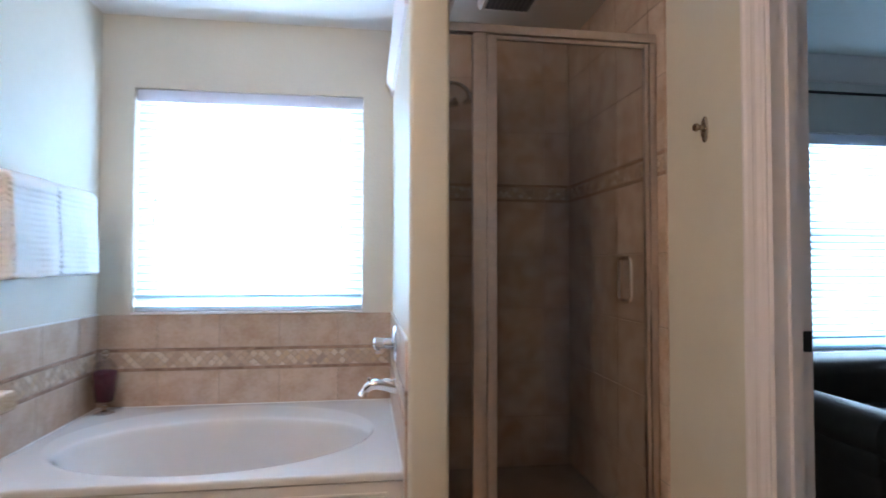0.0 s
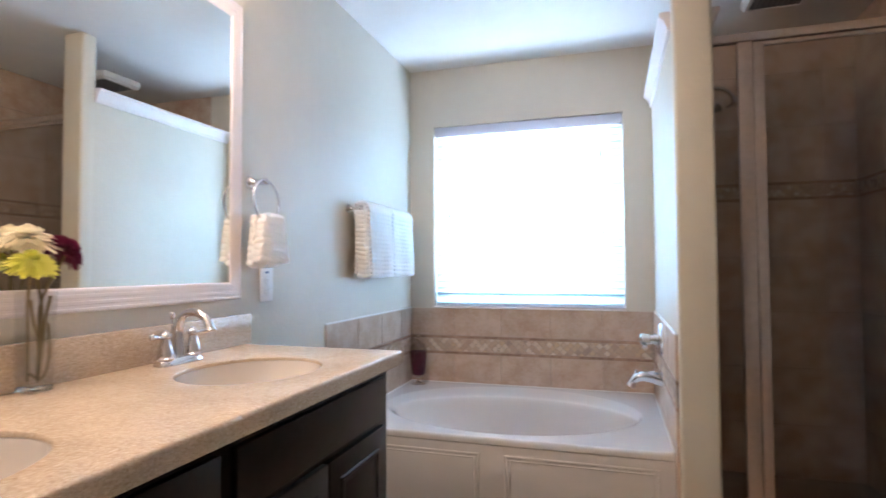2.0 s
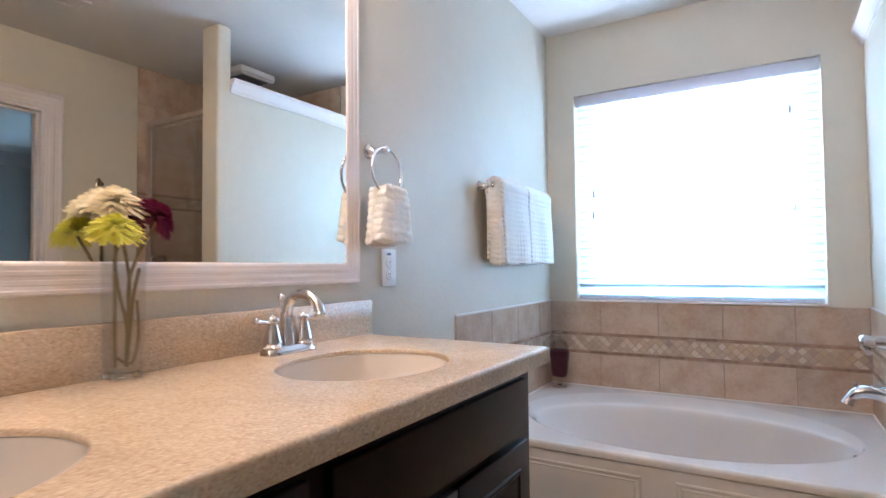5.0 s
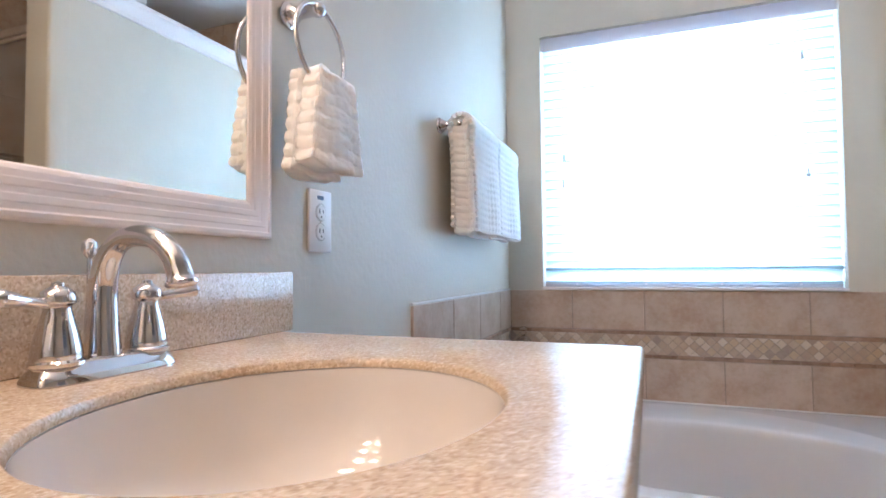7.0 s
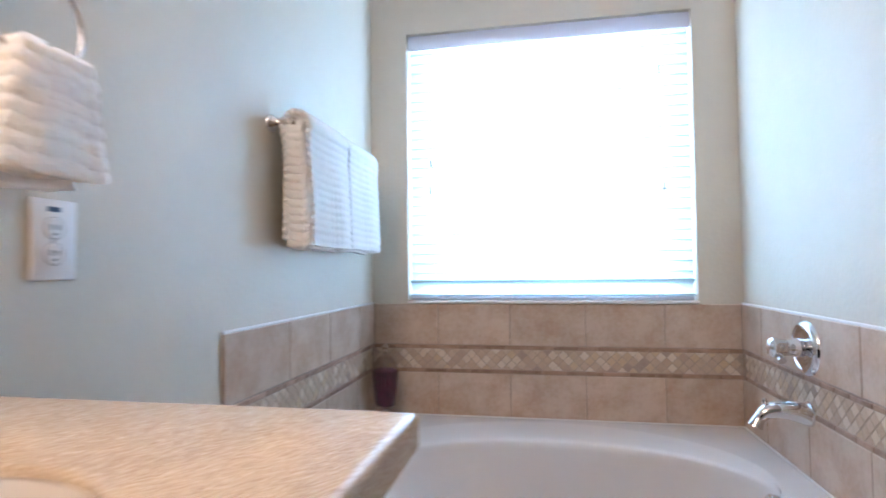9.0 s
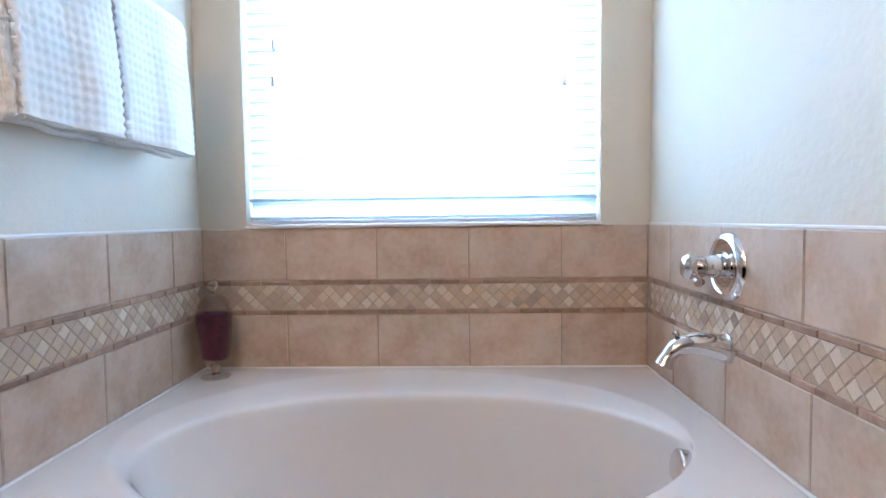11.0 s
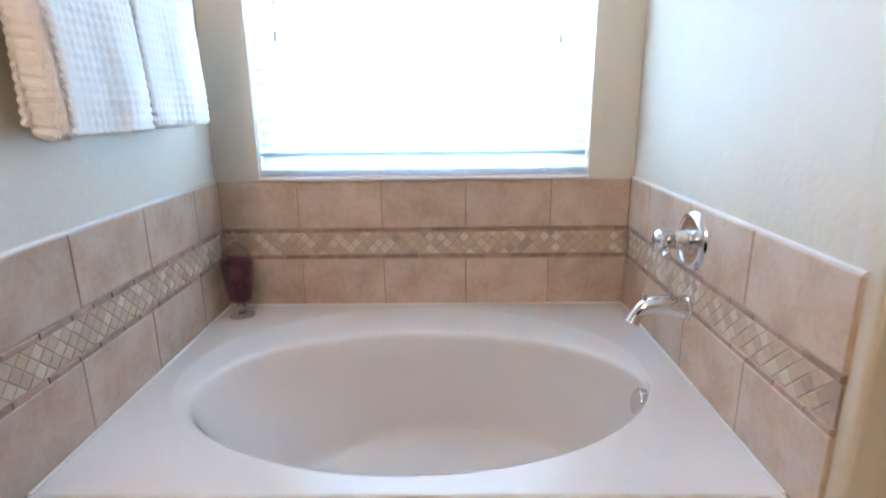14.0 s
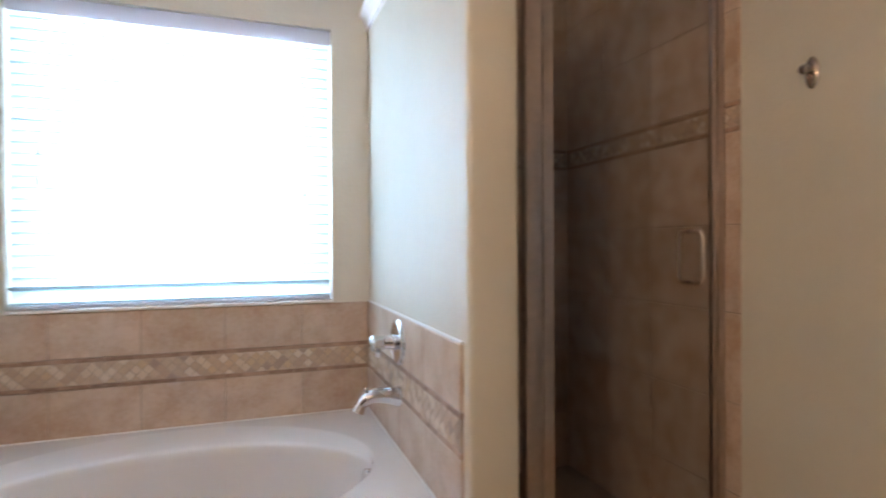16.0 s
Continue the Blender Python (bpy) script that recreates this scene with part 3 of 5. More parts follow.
part("door_jamb", box(XR - 0.042, XR - 0.012, 2.010, 2.042, 0.13, ZS - 0.035, 0.003), NICKEL, shower)
part("fixed_pane", box(XC + 0.02, 1.782, 2.022, 2.028, 0.13, ZS - 0.035), PANE, shower, "clear fixed pane", smooth=False).visible_shadow = False
sdoor = part("door_glass", box(1.872, XR - 0.06, 2.020, 2.026, 0.15, ZS - 0.05), PANE, shower, "clear glass door", smooth=False)
sdoor.visible_shadow = False
_b = box(1.840, 1.876, 2.010, 2.036, 0.14, ZS - 0.04, 0.003)
box(XR - 0.062, XR - 0.046, 2.012, 2.036, 0.14, ZS - 0.04, 0.003, bm=_b)
box(1.874, XR - 0.062, 2.014, 2.034, ZS - 0.055, ZS - 0.04, 0.002, bm=_b)
box(1.874, XR - 0.062, 2.014, 2.034, 0.14, 0.165, 0.002, bm=_b)
part("door_frame", _b, NICKEL, sdoor)
_hp = [(2.406, 2.018, 1.05), (2.406, 1.985, 1.05), (2.406, 1.972, 1.065), (2.406, 1.970, 1.09), (2.406, 1.970, 1.18), (2.406, 1.972, 1.205), (2.406, 1.985, 1.22), (2.406, 2.018, 1.22)]
part("handle", tube(smooth_path(_hp, 6), 0.009, 14), PULL, sdoor, "D-shaped nickel pull handle")
part("handle", tube([(p[0], 4.046 - p[1], p[2]) for p in smooth_path(_hp, 6)], 0.009, 14), PULL, sdoor, "D-shaped nickel pull handle")
part("magnet_plate", box(2.503, 2.512, 2.003, 2.013, 1.09, 1.17, 0.002), NICKEL, sdoor)

# --- bedroom door, casing, bedroom ---------------------------------------
door_frame = thing("door_1", (XR, DY1, 0), "white moulded door casing round the open bedroom doorway", "doorway", kind="structure")
_cprof = [(0, 0.0), (0, 0.010), (0.008, 0.017), (0.020, 0.019), (0.028, 0.014), (0.050, 0.013), (0.058, 0.017), (0.074, 0.018), (0.084, 0.012), (0.092, 0.011), (0.097, 0.007), (0.097, 0.0)]


def casing(x, nx):
    b = bmesh.new()
    y0, y1, zt = DY0 - 0.097, DY1 + 0.097, DZ + 0.097
    pts = [((y1, 0), (-1, 0)), ((y1, zt), (-1, -1)), ((y0, zt), (1, -1)), ((y0, 0), (1, 0))]
    rings = [[b.verts.new((x + nx * h, p[0] + d[0] * o, p[1] + d[1] * o)) for o, h in _cprof] for p, d in pts]
    for a, c in zip(rings, rings[1:]):
        for i in range(len(_cprof) - 1):
            b.faces.new((a[i], a[i + 1], c[i + 1], c[i]))
    return b


part("casing", casing(XR - 0.001, -1), TRIM, door_frame, smooth=False)
part("casing", casing(XR + 0.121, 1), TRIM, door_frame)
_b = box(XR - 0.002, XR + 0.122, DY1 - 0.018, DY1 + 0.004, 0, DZ)
box(XR - 0.002, XR + 0.122, DY0 - 0.004, DY0 + 0.018, 0, DZ, bm=_b)
box(XR - 0.002, XR + 0.122, DY0 + 0.018, DY1 - 0.018, DZ - 0.018, DZ + 0.004, bm=_b)
box(XR + 0.045, XR + 0.08, DY1 - 0.030, DY1 - 0.018, 0, DZ - 0.018, bm=_b)
box(XR + 0.045, XR + 0.08, DY0 + 0.018, DY0 + 0.030, 0, DZ - 0.018, bm=_b)
box(XR + 0.045, XR + 0.08, DY0 + 0.030, DY1 - 0.030, DZ - 0.030, DZ - 0.018, bm=_b)
part("jamb", _b, TRIM, door_frame)
part("strike_plate", box(XR + 0.085, XR + 0.118, DY1 - 0.0205, DY1 - 0.0185, 0.94, 1.0), DARK, door_frame, "dark bronze strike plate")

XB = XR + 0.12
structure("floor_bedroom", box(XB - 0.12, XE, -1.6, YB, -0.1, 0.0), CARPET, "brown carpeted bedroom floor", "floor")
structure("ceiling_bedroom", box(XR + 0.005, XE + 0.1, -1.7, YB + 0.15, 2.49, 2.61), CEILING, "white bedroom ceiling", "ceiling")
structure("wall_bedroom_north", wall_with_hole('x', XB, XE + 0.12, YB, YB + 0.15, BZ0, BZ1, BX0, BX1, z1=2.49), GREYWALL, "grey painted bedroom window wall")
structure("wall_bedroom_east", box(XE, XE + 0.12, -1.7, YB, 0, 2.49), GREYWALL, "grey painted bedroom wall")
structure("wall_bedroom_south", box(XB, XE + 0.12, -1.72, -1.6, 0, 2.49), GREYWALL, "plain grey bedroom wall")
_crown = [(0, 0), (0.018, 0.004), (0.03, 0.03), (0.06, 0.075), (0.085, 0.10), (0.10, 0.125), (0.10, 0.14), (0, 0.14)]
_b = extrude_profile(_crown, (XB, YB, 2.349), (XE, YB, 2.349), (0, -1, 0))
extrude_profile(_crown, (XE, -1.6, 2.349), (XE, YB, 2.349), (-1, 0, 0), bm=_b)
structure("trim_crown", _b, TRIM, "white crown moulding in the bedroom", "trim")

bwin = thing("window_2", (4.9, 3.1, BZ0), "white bedroom window with a trimmed sill", "window", kind="structure")
_b = bmesh.new()
for p in ((BX0, BX0 + 0.05, BZ0, BZ1), (BX1 - 0.05, BX1, BZ0, BZ1), (BX0 + 0.05, BX1 - 0.05, BZ0, BZ0 + 0.05), (BX0 + 0.05, BX1 - 0.05, BZ1 - 0.05, BZ1)):
    box(p[0], p[1], 3.11, 3.148, p[2], p[3], bm=_b)
box(BX0 + 0.05, BX1 - 0.05, 3.115, 3.145, 1.36, 1.41, bm=_b)
part("window_frame", _b, TRIM, bwin)
part("window_sill", box(BX0 - 0.05, BX1 + 0.05, 2.95, 3.10, BZ0 - 0.028, BZ0 - 0.002, 0.006), TRIM, bwin, "white sill board")
part("apron_board", box(BX0 - 0.03, BX1 + 0.03, 2.982, 2.998, BZ0 - 0.10, BZ0 - 0.03, 0.004), TRIM, bwin)
part("pane", box(BX0 + 0.05, BX1 - 0.05, 3.128, 3.134, BZ0 + 0.05, BZ1 - 0.05), GLASS, bwin).visible_shadow = False
blind("window_blind", BX0, BX1, 3.05, BZ0, BZ1, 0.043, "white two-inch slat blind in the bedroom window", 55)

rod = thing("curtain_rod", (4.85, 2.90, 2.24), "thin black metal curtain rod on brackets", "curtain rod")
part("rod", tube([(3.60, 2.90, 2.25), (5.80, 2.90, 2.25)], 0.009, 12), DARK, rod)
for x in (3.59, 5.81):
    part("finial", lathe([(0, -0.022), (0.015, -0.015), (0.021, 0), (0.015, 0.015), (0, 0.022)], (x, 2.90, 2.25), Matrix.Rotation(radians(90), 4, 'Y'), 16), DARK, rod)
for x in (3.66, 5.76):
    part("bracket", tube([(x, 2.90, 2.245), (x, 2.95, 2.235), (x, 2.999, 2.235)], 0.006, 8), DARK, rod)


def curtain(x0, x1, label):
    b = bmesh.new()
    nu, nv = 60, 14
    grid = []
    for v in range(nv + 1):
        z = 0.02 + (2.30 - 0.02) * v / nv
        row = []
        for u in range(nu + 1):
            f = u / nu
            row.append(b.verts.new((x0 + (x1 - x0) * f + 0.008 * math.sin(9 * f + 2 * v / nv), 2.90 + 0.034 * math.sin(f * 2 * math.pi * 5) * (1 - 0.25 * math.sin(v * 0.4)), z)))
        grid.append(row)
    for v in range(nv):
        for u in range(nu):
            b.faces.new((grid[v][u], grid[v][u + 1], grid[v + 1][u + 1], grid[v + 1][u]))
    bmesh.ops.solidify(b, geom=b.faces[:], thickness=0.002)
    c = thing("curtain", ((x0 + x1) / 2, 2.9, 0.02), label, "curtain", "bedroom curtains")
    part("cloth", b, CURTAIN, c)
    for k in range(5):
        x = x0 + (x1 - x0) * (k + 0.5) / 5
        part("grommet", lathe([(0.016, -0.002), (0.022, 0), (0.016, 0.002)], (x, 2.90, 2.25), Matrix.Rotation(radians(90), 4, 'Y'), 16), NICKEL, c)
    return c


curtain(5.52, 5.86, "gathered silver-grey curtain lit by the bedroom window")

chair = thing("armchair", (3.95, 2.3, 0), "dark brown leather armchair with rolled arms", "armchair")
part("seat_base", box(3.45, 4.45, 1.92, 2.72, 0.08, 0.34, 0.03, 3), LEATHER, chair)
part("seat_cushion", box(3.62, 4.28, 1.90, 2.55, 0.34, 0.47, 0.045, 4), LEATHER, chair)
for x in (3.53, 4.37):
    b = lathe([(0, 0), (0.07, 0.0), (0.10, 0.02), (0.105, 0.1), (0.105, 0.72), (0.10, 0.80), (0.07, 0.82), (0, 0.82)], (x, 1.9, 0.48), Matrix.Rotation(radians(-90), 4, 'X'), 24)
    box(x - 0.08, x + 0.08, 1.93, 2.70, 0.30, 0.48, 0.02, 2, bm=b)
    part("arm", b, LEATHER, chair)
part("backrest", box(3.50, 4.40, 2.50, 2.80, 0.30, 0.70, 0.08, 4), LEATHER, chair)
for x in (3.5, 4.4):
    for y in (1.97, 2.67):
        part("foot", lathe([(0, 0), (0.02, 0), (0.03, 0.08), (0, 0.08)], (x, y, 0.0), None, 12), ESPRESSO, chair)

# --- baseboards ----------------------------------------------------------
_bb = [(0, 0), (0.014, 0), (0.014, 0.075), (0.010, 0.088), (0.005, 0.095), (0, 0.095)]
_b = extrude_profile(_bb, (XR, DY1 + 0.098, 0), (XR, 1.953, 0), (-1, 0, 0))
extrude_profile(_bb, (XR, YS, 0), (XR, DY0 - 0.098, 0), (-1, 0, 0), bm=_b)
extrude_profile(_bb, (0.0, YS, 0), (XR, YS, 0), (0, 1, 0), bm=_b)
extrude_profile(_bb, (0.0, YS, 0), (0.0, -0.45, 0), (1, 0, 0), bm=_b)
extrude_profile(_bb, (0.0, 1.228, 0), (0.0, TY0, 0), (1, 0, 0), bm=_b)
structure("baseboard", _b, TRIM, "white moulded baseboard", "baseboard")

# --- ceiling vent and fan -------------------------------------------------
vent = thing("ceiling_vent", (1.935, 1.155, 2.495), "white louvred ceiling air register", "vent")
_b = mitred_frame([(0, 0), (0.004, 0.008), (0.022, 0.010), (0.026, 0.004)], [(1.865, 0.985, ZC - 0.001), (1.865, 1.325, ZC - 0.001), (2.005, 1.325, ZC - 0.001), (2.005, 0.985, ZC - 0.001)], (0, 0, -1))
part("frame", _b, PLASTIC, vent)
part("backing", box(1.889, 1.981, 1.009, 1.301, ZC - 0.003, ZC - 0.001), DARK, vent)
for k in range(16):
    y = 1.015 + k * 0.0187
    b = box(1.889, 1.981, -0.007, 0.007, -0.0007, 0.0007)
    bmesh.ops.transform(b, matrix=Matrix.Translation((0, y, ZC - 0.007)) @ Matrix.Rotation(radians(40 if k < 5 else -35), 4, 'X'), verts=b.verts[:])
    part("slat", b, PLASTIC, vent)
fan = thing("exhaust_fan", (2.05, 2.43, 2.45), "white ceiling exhaust fan with a dark grille", "exhaust fan")
part("housing", box(1.915, 2.195, 2.285, 2.58, 2.462, ZC - 0.001, 0.012, 3), PLASTIC, fan)
_b = mitred_frame([(0, 0), (0.002, 0.010), (0.018, 0.012), (0.022, 0.004)], [(1.925, 2.295, 2.462), (1.925, 2.57, 2.462), (2.185, 2.57, 2.462), (2.185, 2.295, 2.462)], (0, 0, -1))
part("rim", _b, PLASTIC, fan)
part("grille", box(1.947, 2.163, 2.317, 2.548, 2.456, 2.4615), mat("grey_grille", (0.16, 0.17, 0.19), 0.5), fan, "dark grey intake grille")
for k in range(9):
    x = 1.96 + k * 0.0238
    part("slat", box(x, x + 0.010, 2.317, 2.548, 2.452, 2.4555), mat("grille_slat", (0.22, 0.23, 0.25), 0.45) if k == 0 else bpy.data.materials["grille_slat"], fan)

# --- vanity light above the mirror ---------------------------------------
lamp = thing("vanity_light", (0.0, 0.38, 2.16), "chrome vanity light bar with four frosted glass shades, lit", "wall lamp")
part("backplate", box(0.001, 0.025, -0.18, 0.94, 2.235, 2.315, 0.006, 2), CHROME, lamp)
for y in (-0.09, 0.224, 0.538, 0.852):
    part("arm", tube(smooth_path([(0.02, y, 2.275), (0.07, y, 2.285), (0.115, y, 2.275), (0.12, y, 2.24)], 6), 0.008, 10), CHROME, lamp)
    part("socket", lathe([(0, 0.03), (0.02, 0.03), (0.026, 0.02), (0.028, 0), (0, 0)], (0.12, y, 2.222), None, 20), CHROME, lamp)
    part("shade", lathe([(0.026, 0.0), (0.040, -0.02), (0.052, -0.055), (0.062, -0.09), (0.066, -0.105), (0.0, -0.100)], (0.12, y, 2.222), None, 28), LAMPGLASS, lamp, "glowing frosted glass bell shade")

# --- faucets --------------------------------------------------------------


def faucet(yc, label):
    t = thing("faucet", (0.08, yc, ZV), label, "faucet", "vanity faucets")
    b = bmesh.new()
    rings = []
    for g, z in ((0.0, 0.0), (0.0, 0.004), (-0.003, 0.010), (-0.008, 0.016), (-0.011, 0.0195), (-0.016, 0.021)):
        ring = []
        for i in range(48):
            a = 2 * math.pi * i / 48
            c, s = math.cos(a), math.sin(a)
            ring.append(b.verts.new((0.082 + (0.028 + g) * abs(c) ** 0.55 * (1 if c >= 0 else -1), yc + (0.080 + g) * abs(s) ** 0.4 * (1 if s >= 0 else -1), ZV + z)))
        rings.append(ring)
    for r0, r1 in zip(rings, rings[1:]):
        for i in range(48):
            b.faces.new((r0[i], r0[(i + 1) % 48], r1[(i + 1) % 48], r1[i]))
    b.faces.new(rings[-1])
    b.faces.new(rings[0])
    part("base_plate", b, CHROME, t)
    K = 0.92
    path = smooth_path([(0.079, yc, ZV + K * 0.018), (0.077, yc, ZV + K * 0.06), (0.078, yc, ZV + K * 0.105), (0.089, yc, ZV + K * 0.140), (0.114, yc, ZV + K * 0.158), (0.150, yc, ZV + K * 0.156), (0.177, yc, ZV + K * 0.136), (0.187, yc, ZV + K * 0.114)], 8)
    part("spout", tube(path, lambda f: 0.0185 - 0.0070 * min(1, f / 0.5) + 0.0015 * max(0, (f - 0.8) / 0.2), 22), CHROME, t, "arched chrome spout")
    part("aerator", lathe([(0, 0), (0.013, 0), (0.016, 0.002), (0.016, 0.005), (0.0135, 0.008), (0.0128, 0.014), (0, 0.014)], (0.1895, yc, ZV + K * 0.102), Matrix.Rotation(radians(-12), 4, 'Y'), 24), CHROME, t)
    part("lift_rod", lathe([(0, 0), (0.0025, 0), (0.0025, 0.118), (0.006, 0.122), (0.0085, 0.128), (0.0075, 0.136), (0.003, 0.14), (0, 0.14)], (0.056, yc, ZV + K * 0.006), None, 16), CHROME, t)
    for s, spin in ((-1, 0.15), (1, 0.25)):
        y = yc + s * 0.0515
        body = part("handle", lathe([(0, 0), (0.0235, 0), (0.0245, 0.002), (0.0245, 0.004), (0.0222, 0.006), (0.0226, 0.010), (0.0218, 0.016), (0.0185, 0.032), (0.0140, 0.048), (0.0122, 0.055), (0.0125, 0.058), (0.0162, 0.061), (0.0168, 0.066), (0.0150, 0.072), (0.0095, 0.076), (0.006, 0.078), (0.0055, 0.081), (0, 0.083)], (0.082, y, ZV + K * 0.019), None, 28), CHROME, t)
        d = Vector((math.sin(spin), s * math.cos(spin), 0.0)).normalized()
        base = Vector((0.082, y, ZV + K * 0.086))
        lp = [base + d * k + Vector((0, 0, h)) for k, h in ((0.008, 0), (0.020, 0.001), (0.033, 0.003), (0.046, 0.005), (0.058, 0.007), (0.064, 0.008))]
        rr = (0.0062, 0.0050, 0.0052, 0.0075, 0.0088, 0.004)
        sp = smooth_path(lp, 5)
        part("lever", tube(sp, lambda f: rr[min(5, int(f * 5))] + (rr[min(5, int(f * 5) + 1)] - rr[min(5, int(f * 5))]) * (f * 5 - int(f * 5)), 16), CHROME, body)
    return t


faucet(0.062, "polished chrome two-handle arched faucet beside the vase")
faucet(0.863, "polished chrome two-handle arched faucet at the tub end")

# --- tub filler -----------------------------------------------------------
XT = XW - 0.011
valve = thing("tub_valve", (XT, 2.45, 0.836), "round chrome tub valve with a lever knob on the tile", "tub valve")
toX = Matrix.Rotation(radians(-90), 4, 'Y')
part("escutcheon", lathe([(0, 0.012), (0.030, 0.012), (0.034, 0.010), (0.058, 0.010), (0.064, 0.014), (0.072, 0.013), (0.080, 0.006), (0.083, 0.0), (0, 0)], (XT, 2.45, 0.836), toX, 56), CHROME, valve)
part("collar", lathe([(0, 0.0), (0.027, 0.0), (0.028, 0.02), (0.024, 0.034), (0.0225, 0.05), (0, 0.05)], (XT - 0.010, 2.45, 0.836), toX, 32), CHROME, valve)
_k = part("knob", lathe([(0, 0.0), (0.0235, 0.0), (0.025, 0.004), (0.025, 0.020), (0.029, 0.026), (0.0295, 0.038), (0.023, 0.047), (0.010, 0.051), (0, 0.052)], (XT - 0.055, 2.45, 0.836), toX, 32), CHROME, valve)
part("lever", tube([(XT - 0.080, 2.440, 0.822), (XT - 0.080, 2.424, 0.810), (XT - 0.080, 2.412, 0.802)], lambda f: 0.007 + 0.005 * f, 14), CHROME, _k)
spout = thing("tub_spout", (XT, 2.443, 0.63), "chrome curved tub spout with a diverter knob", "tub spout")
part("body", tube(smooth_path([(XT, 2.443, 0.642), (XT - 0.04, 2.443, 0.652), (XT - 0.085, 2.443, 0.656), (XT - 0.118, 2.443, 0.646), (XT - 0.138, 2.443, 0.624), (XT - 0.148, 2.443, 0.604)], 7), lambda f: 0.033 - 0.015 * min(1, f / 0.75) + (0.004 * (f - 0.8) / 0.2 if f > 0.8 else 0), 26), CHROME, spout)
part("flange", lathe([(0, 0.008), (0.031, 0.008), (0.035, 0.005), (0.036, 0), (0, 0)], (XT, 2.443, 0.645), toX, 32), CHROME, spout)
part("diverter", lathe([(0, 0), (0.003, 0), (0.003, 0.012), (0.007, 0.015), (0.008, 0.021), (0.005, 0.027), (0, 0.028)], (XT - 0.120, 2.443, 0.660), None, 14), CHROME, spout)

# --- outlet, hook -----------------------------------------------------------
outlet = thing("wall_outlet", (0.0, 1.389, 1.13), "white duplex wall outlet with a small blue label", "outlet")
part("cover_plate", box(0.001, 0.0075, 1.350, 1.431, 1.067, 1.194, 0.0035, 3), PLASTIC, outlet)
part("blue_label", box(0.0072, 0.0077, 1.377, 1.400, 1.174, 1.182), BLUEINK, outlet, "small blue printed label")
for z in (1.108, 1.148):
    face = part("receptacle", lathe([(0, 0.0025), (0.0155, 0.0025), (0.017, 0.001), (0.017, 0), (0, 0)], (0.007, 1.389, z), Matrix.Rotation(radians(90), 4, 'Y'), 28), PLASTIC, outlet)
    part("seam", lathe([(0.0172, 0.0004), (0.0176, 0.0010), (0.0183, 0.0010), (0.0187, 0.0004)], (0.0068, 1.389, z), Matrix.Rotation(radians(90), 4, 'Y'), 28), mat("grey_seam", (0.45, 0.44, 0.43), 0.6), outlet)
    for dy, h in ((-0.006, 0.0045), (0.006, 0.0038)):
        part("slot", box(0.0090, 0.0099, 1.389 + dy - 0.0011, 1.389 + dy + 0.0011, z + 0.002 - h, z + 0.002 + h), DARK, face)
    part("ground_hole", lathe([(0, 0.0006), (0.0023, 0.0004), (0.0024, 0), (0, 0)], (0.0092, 1.389, z - 0.009), Matrix.Rotation(radians(90), 4, 'Y'), 12), DARK, face)
part("screw", lathe([(0, 0.001), (0.002, 0.0008), (0.0026, 0), (0, 0)], (0.007, 1.389, 1.128), Matrix.Rotation(radians(90), 4, 'Y'), 12), NICKEL, outlet)

HY, HZ = 1.712, 1.672
hook = thing("robe_hook", (XR, HY, HZ), "satin nickel robe hook with a tall oval plate on the wall", "hook")
part("plate", lathe([(0, 0.009), (0.026, 0.008), (0.040, 0.006), (0.046, 0.003), (0.047, 0), (0, 0)], (XR, HY, HZ), toX, 36, squash=0.45), SATIN, hook)
part("knob", lathe([(0, 0), (0.011, 0), (0.009, 0.012), (0.0085, 0.016), (0.012, 0.020), (0.0155, 0.026), (0.013, 0.034), (0, 0.037)], (XR - 0.006, HY, HZ + 0.006), toX, 24), SATIN, hook)

# --- towel ring, towel bar, towels ----------------------------------------


def mount(parent, y, z, reach):
    part("post", lathe([(0, 0), (0.024, 0), (0.026, 0.003), (0.025, 0.006), (0.019, 0.009), (0.021, 0.013), (0.017, 0.018), (0.011, 0.030), (0.0105, reach - 0.012), (0.013, reach - 0.006), (0.015, reach), (0.013, reach + 0.008), (0.007, reach + 0.013), (0, reach + 0.014)], (0.001, y, z), Matrix.Rotation(radians(90), 4, 'Y'), 28), CHROME, parent)


def towel_ring(y, z, turn, label):
    t = thing("towel_ring", (0, y, z), label, "towel ring", "towel rings")
    mount(t, y, z, 0.068)
    cx = 0.070
    b = tube([(cx + 0.010 * (1 - math.cos(a)) * 0.6, y + 0.078 * math.sin(a), z - 0.072 + 0.078 * math.cos(a)) for a in [2 * math.pi * i / 48 for i in range(48)]], 0.0048, 12, closed=True)
    part("ring", b, CHROME, t)
    return t


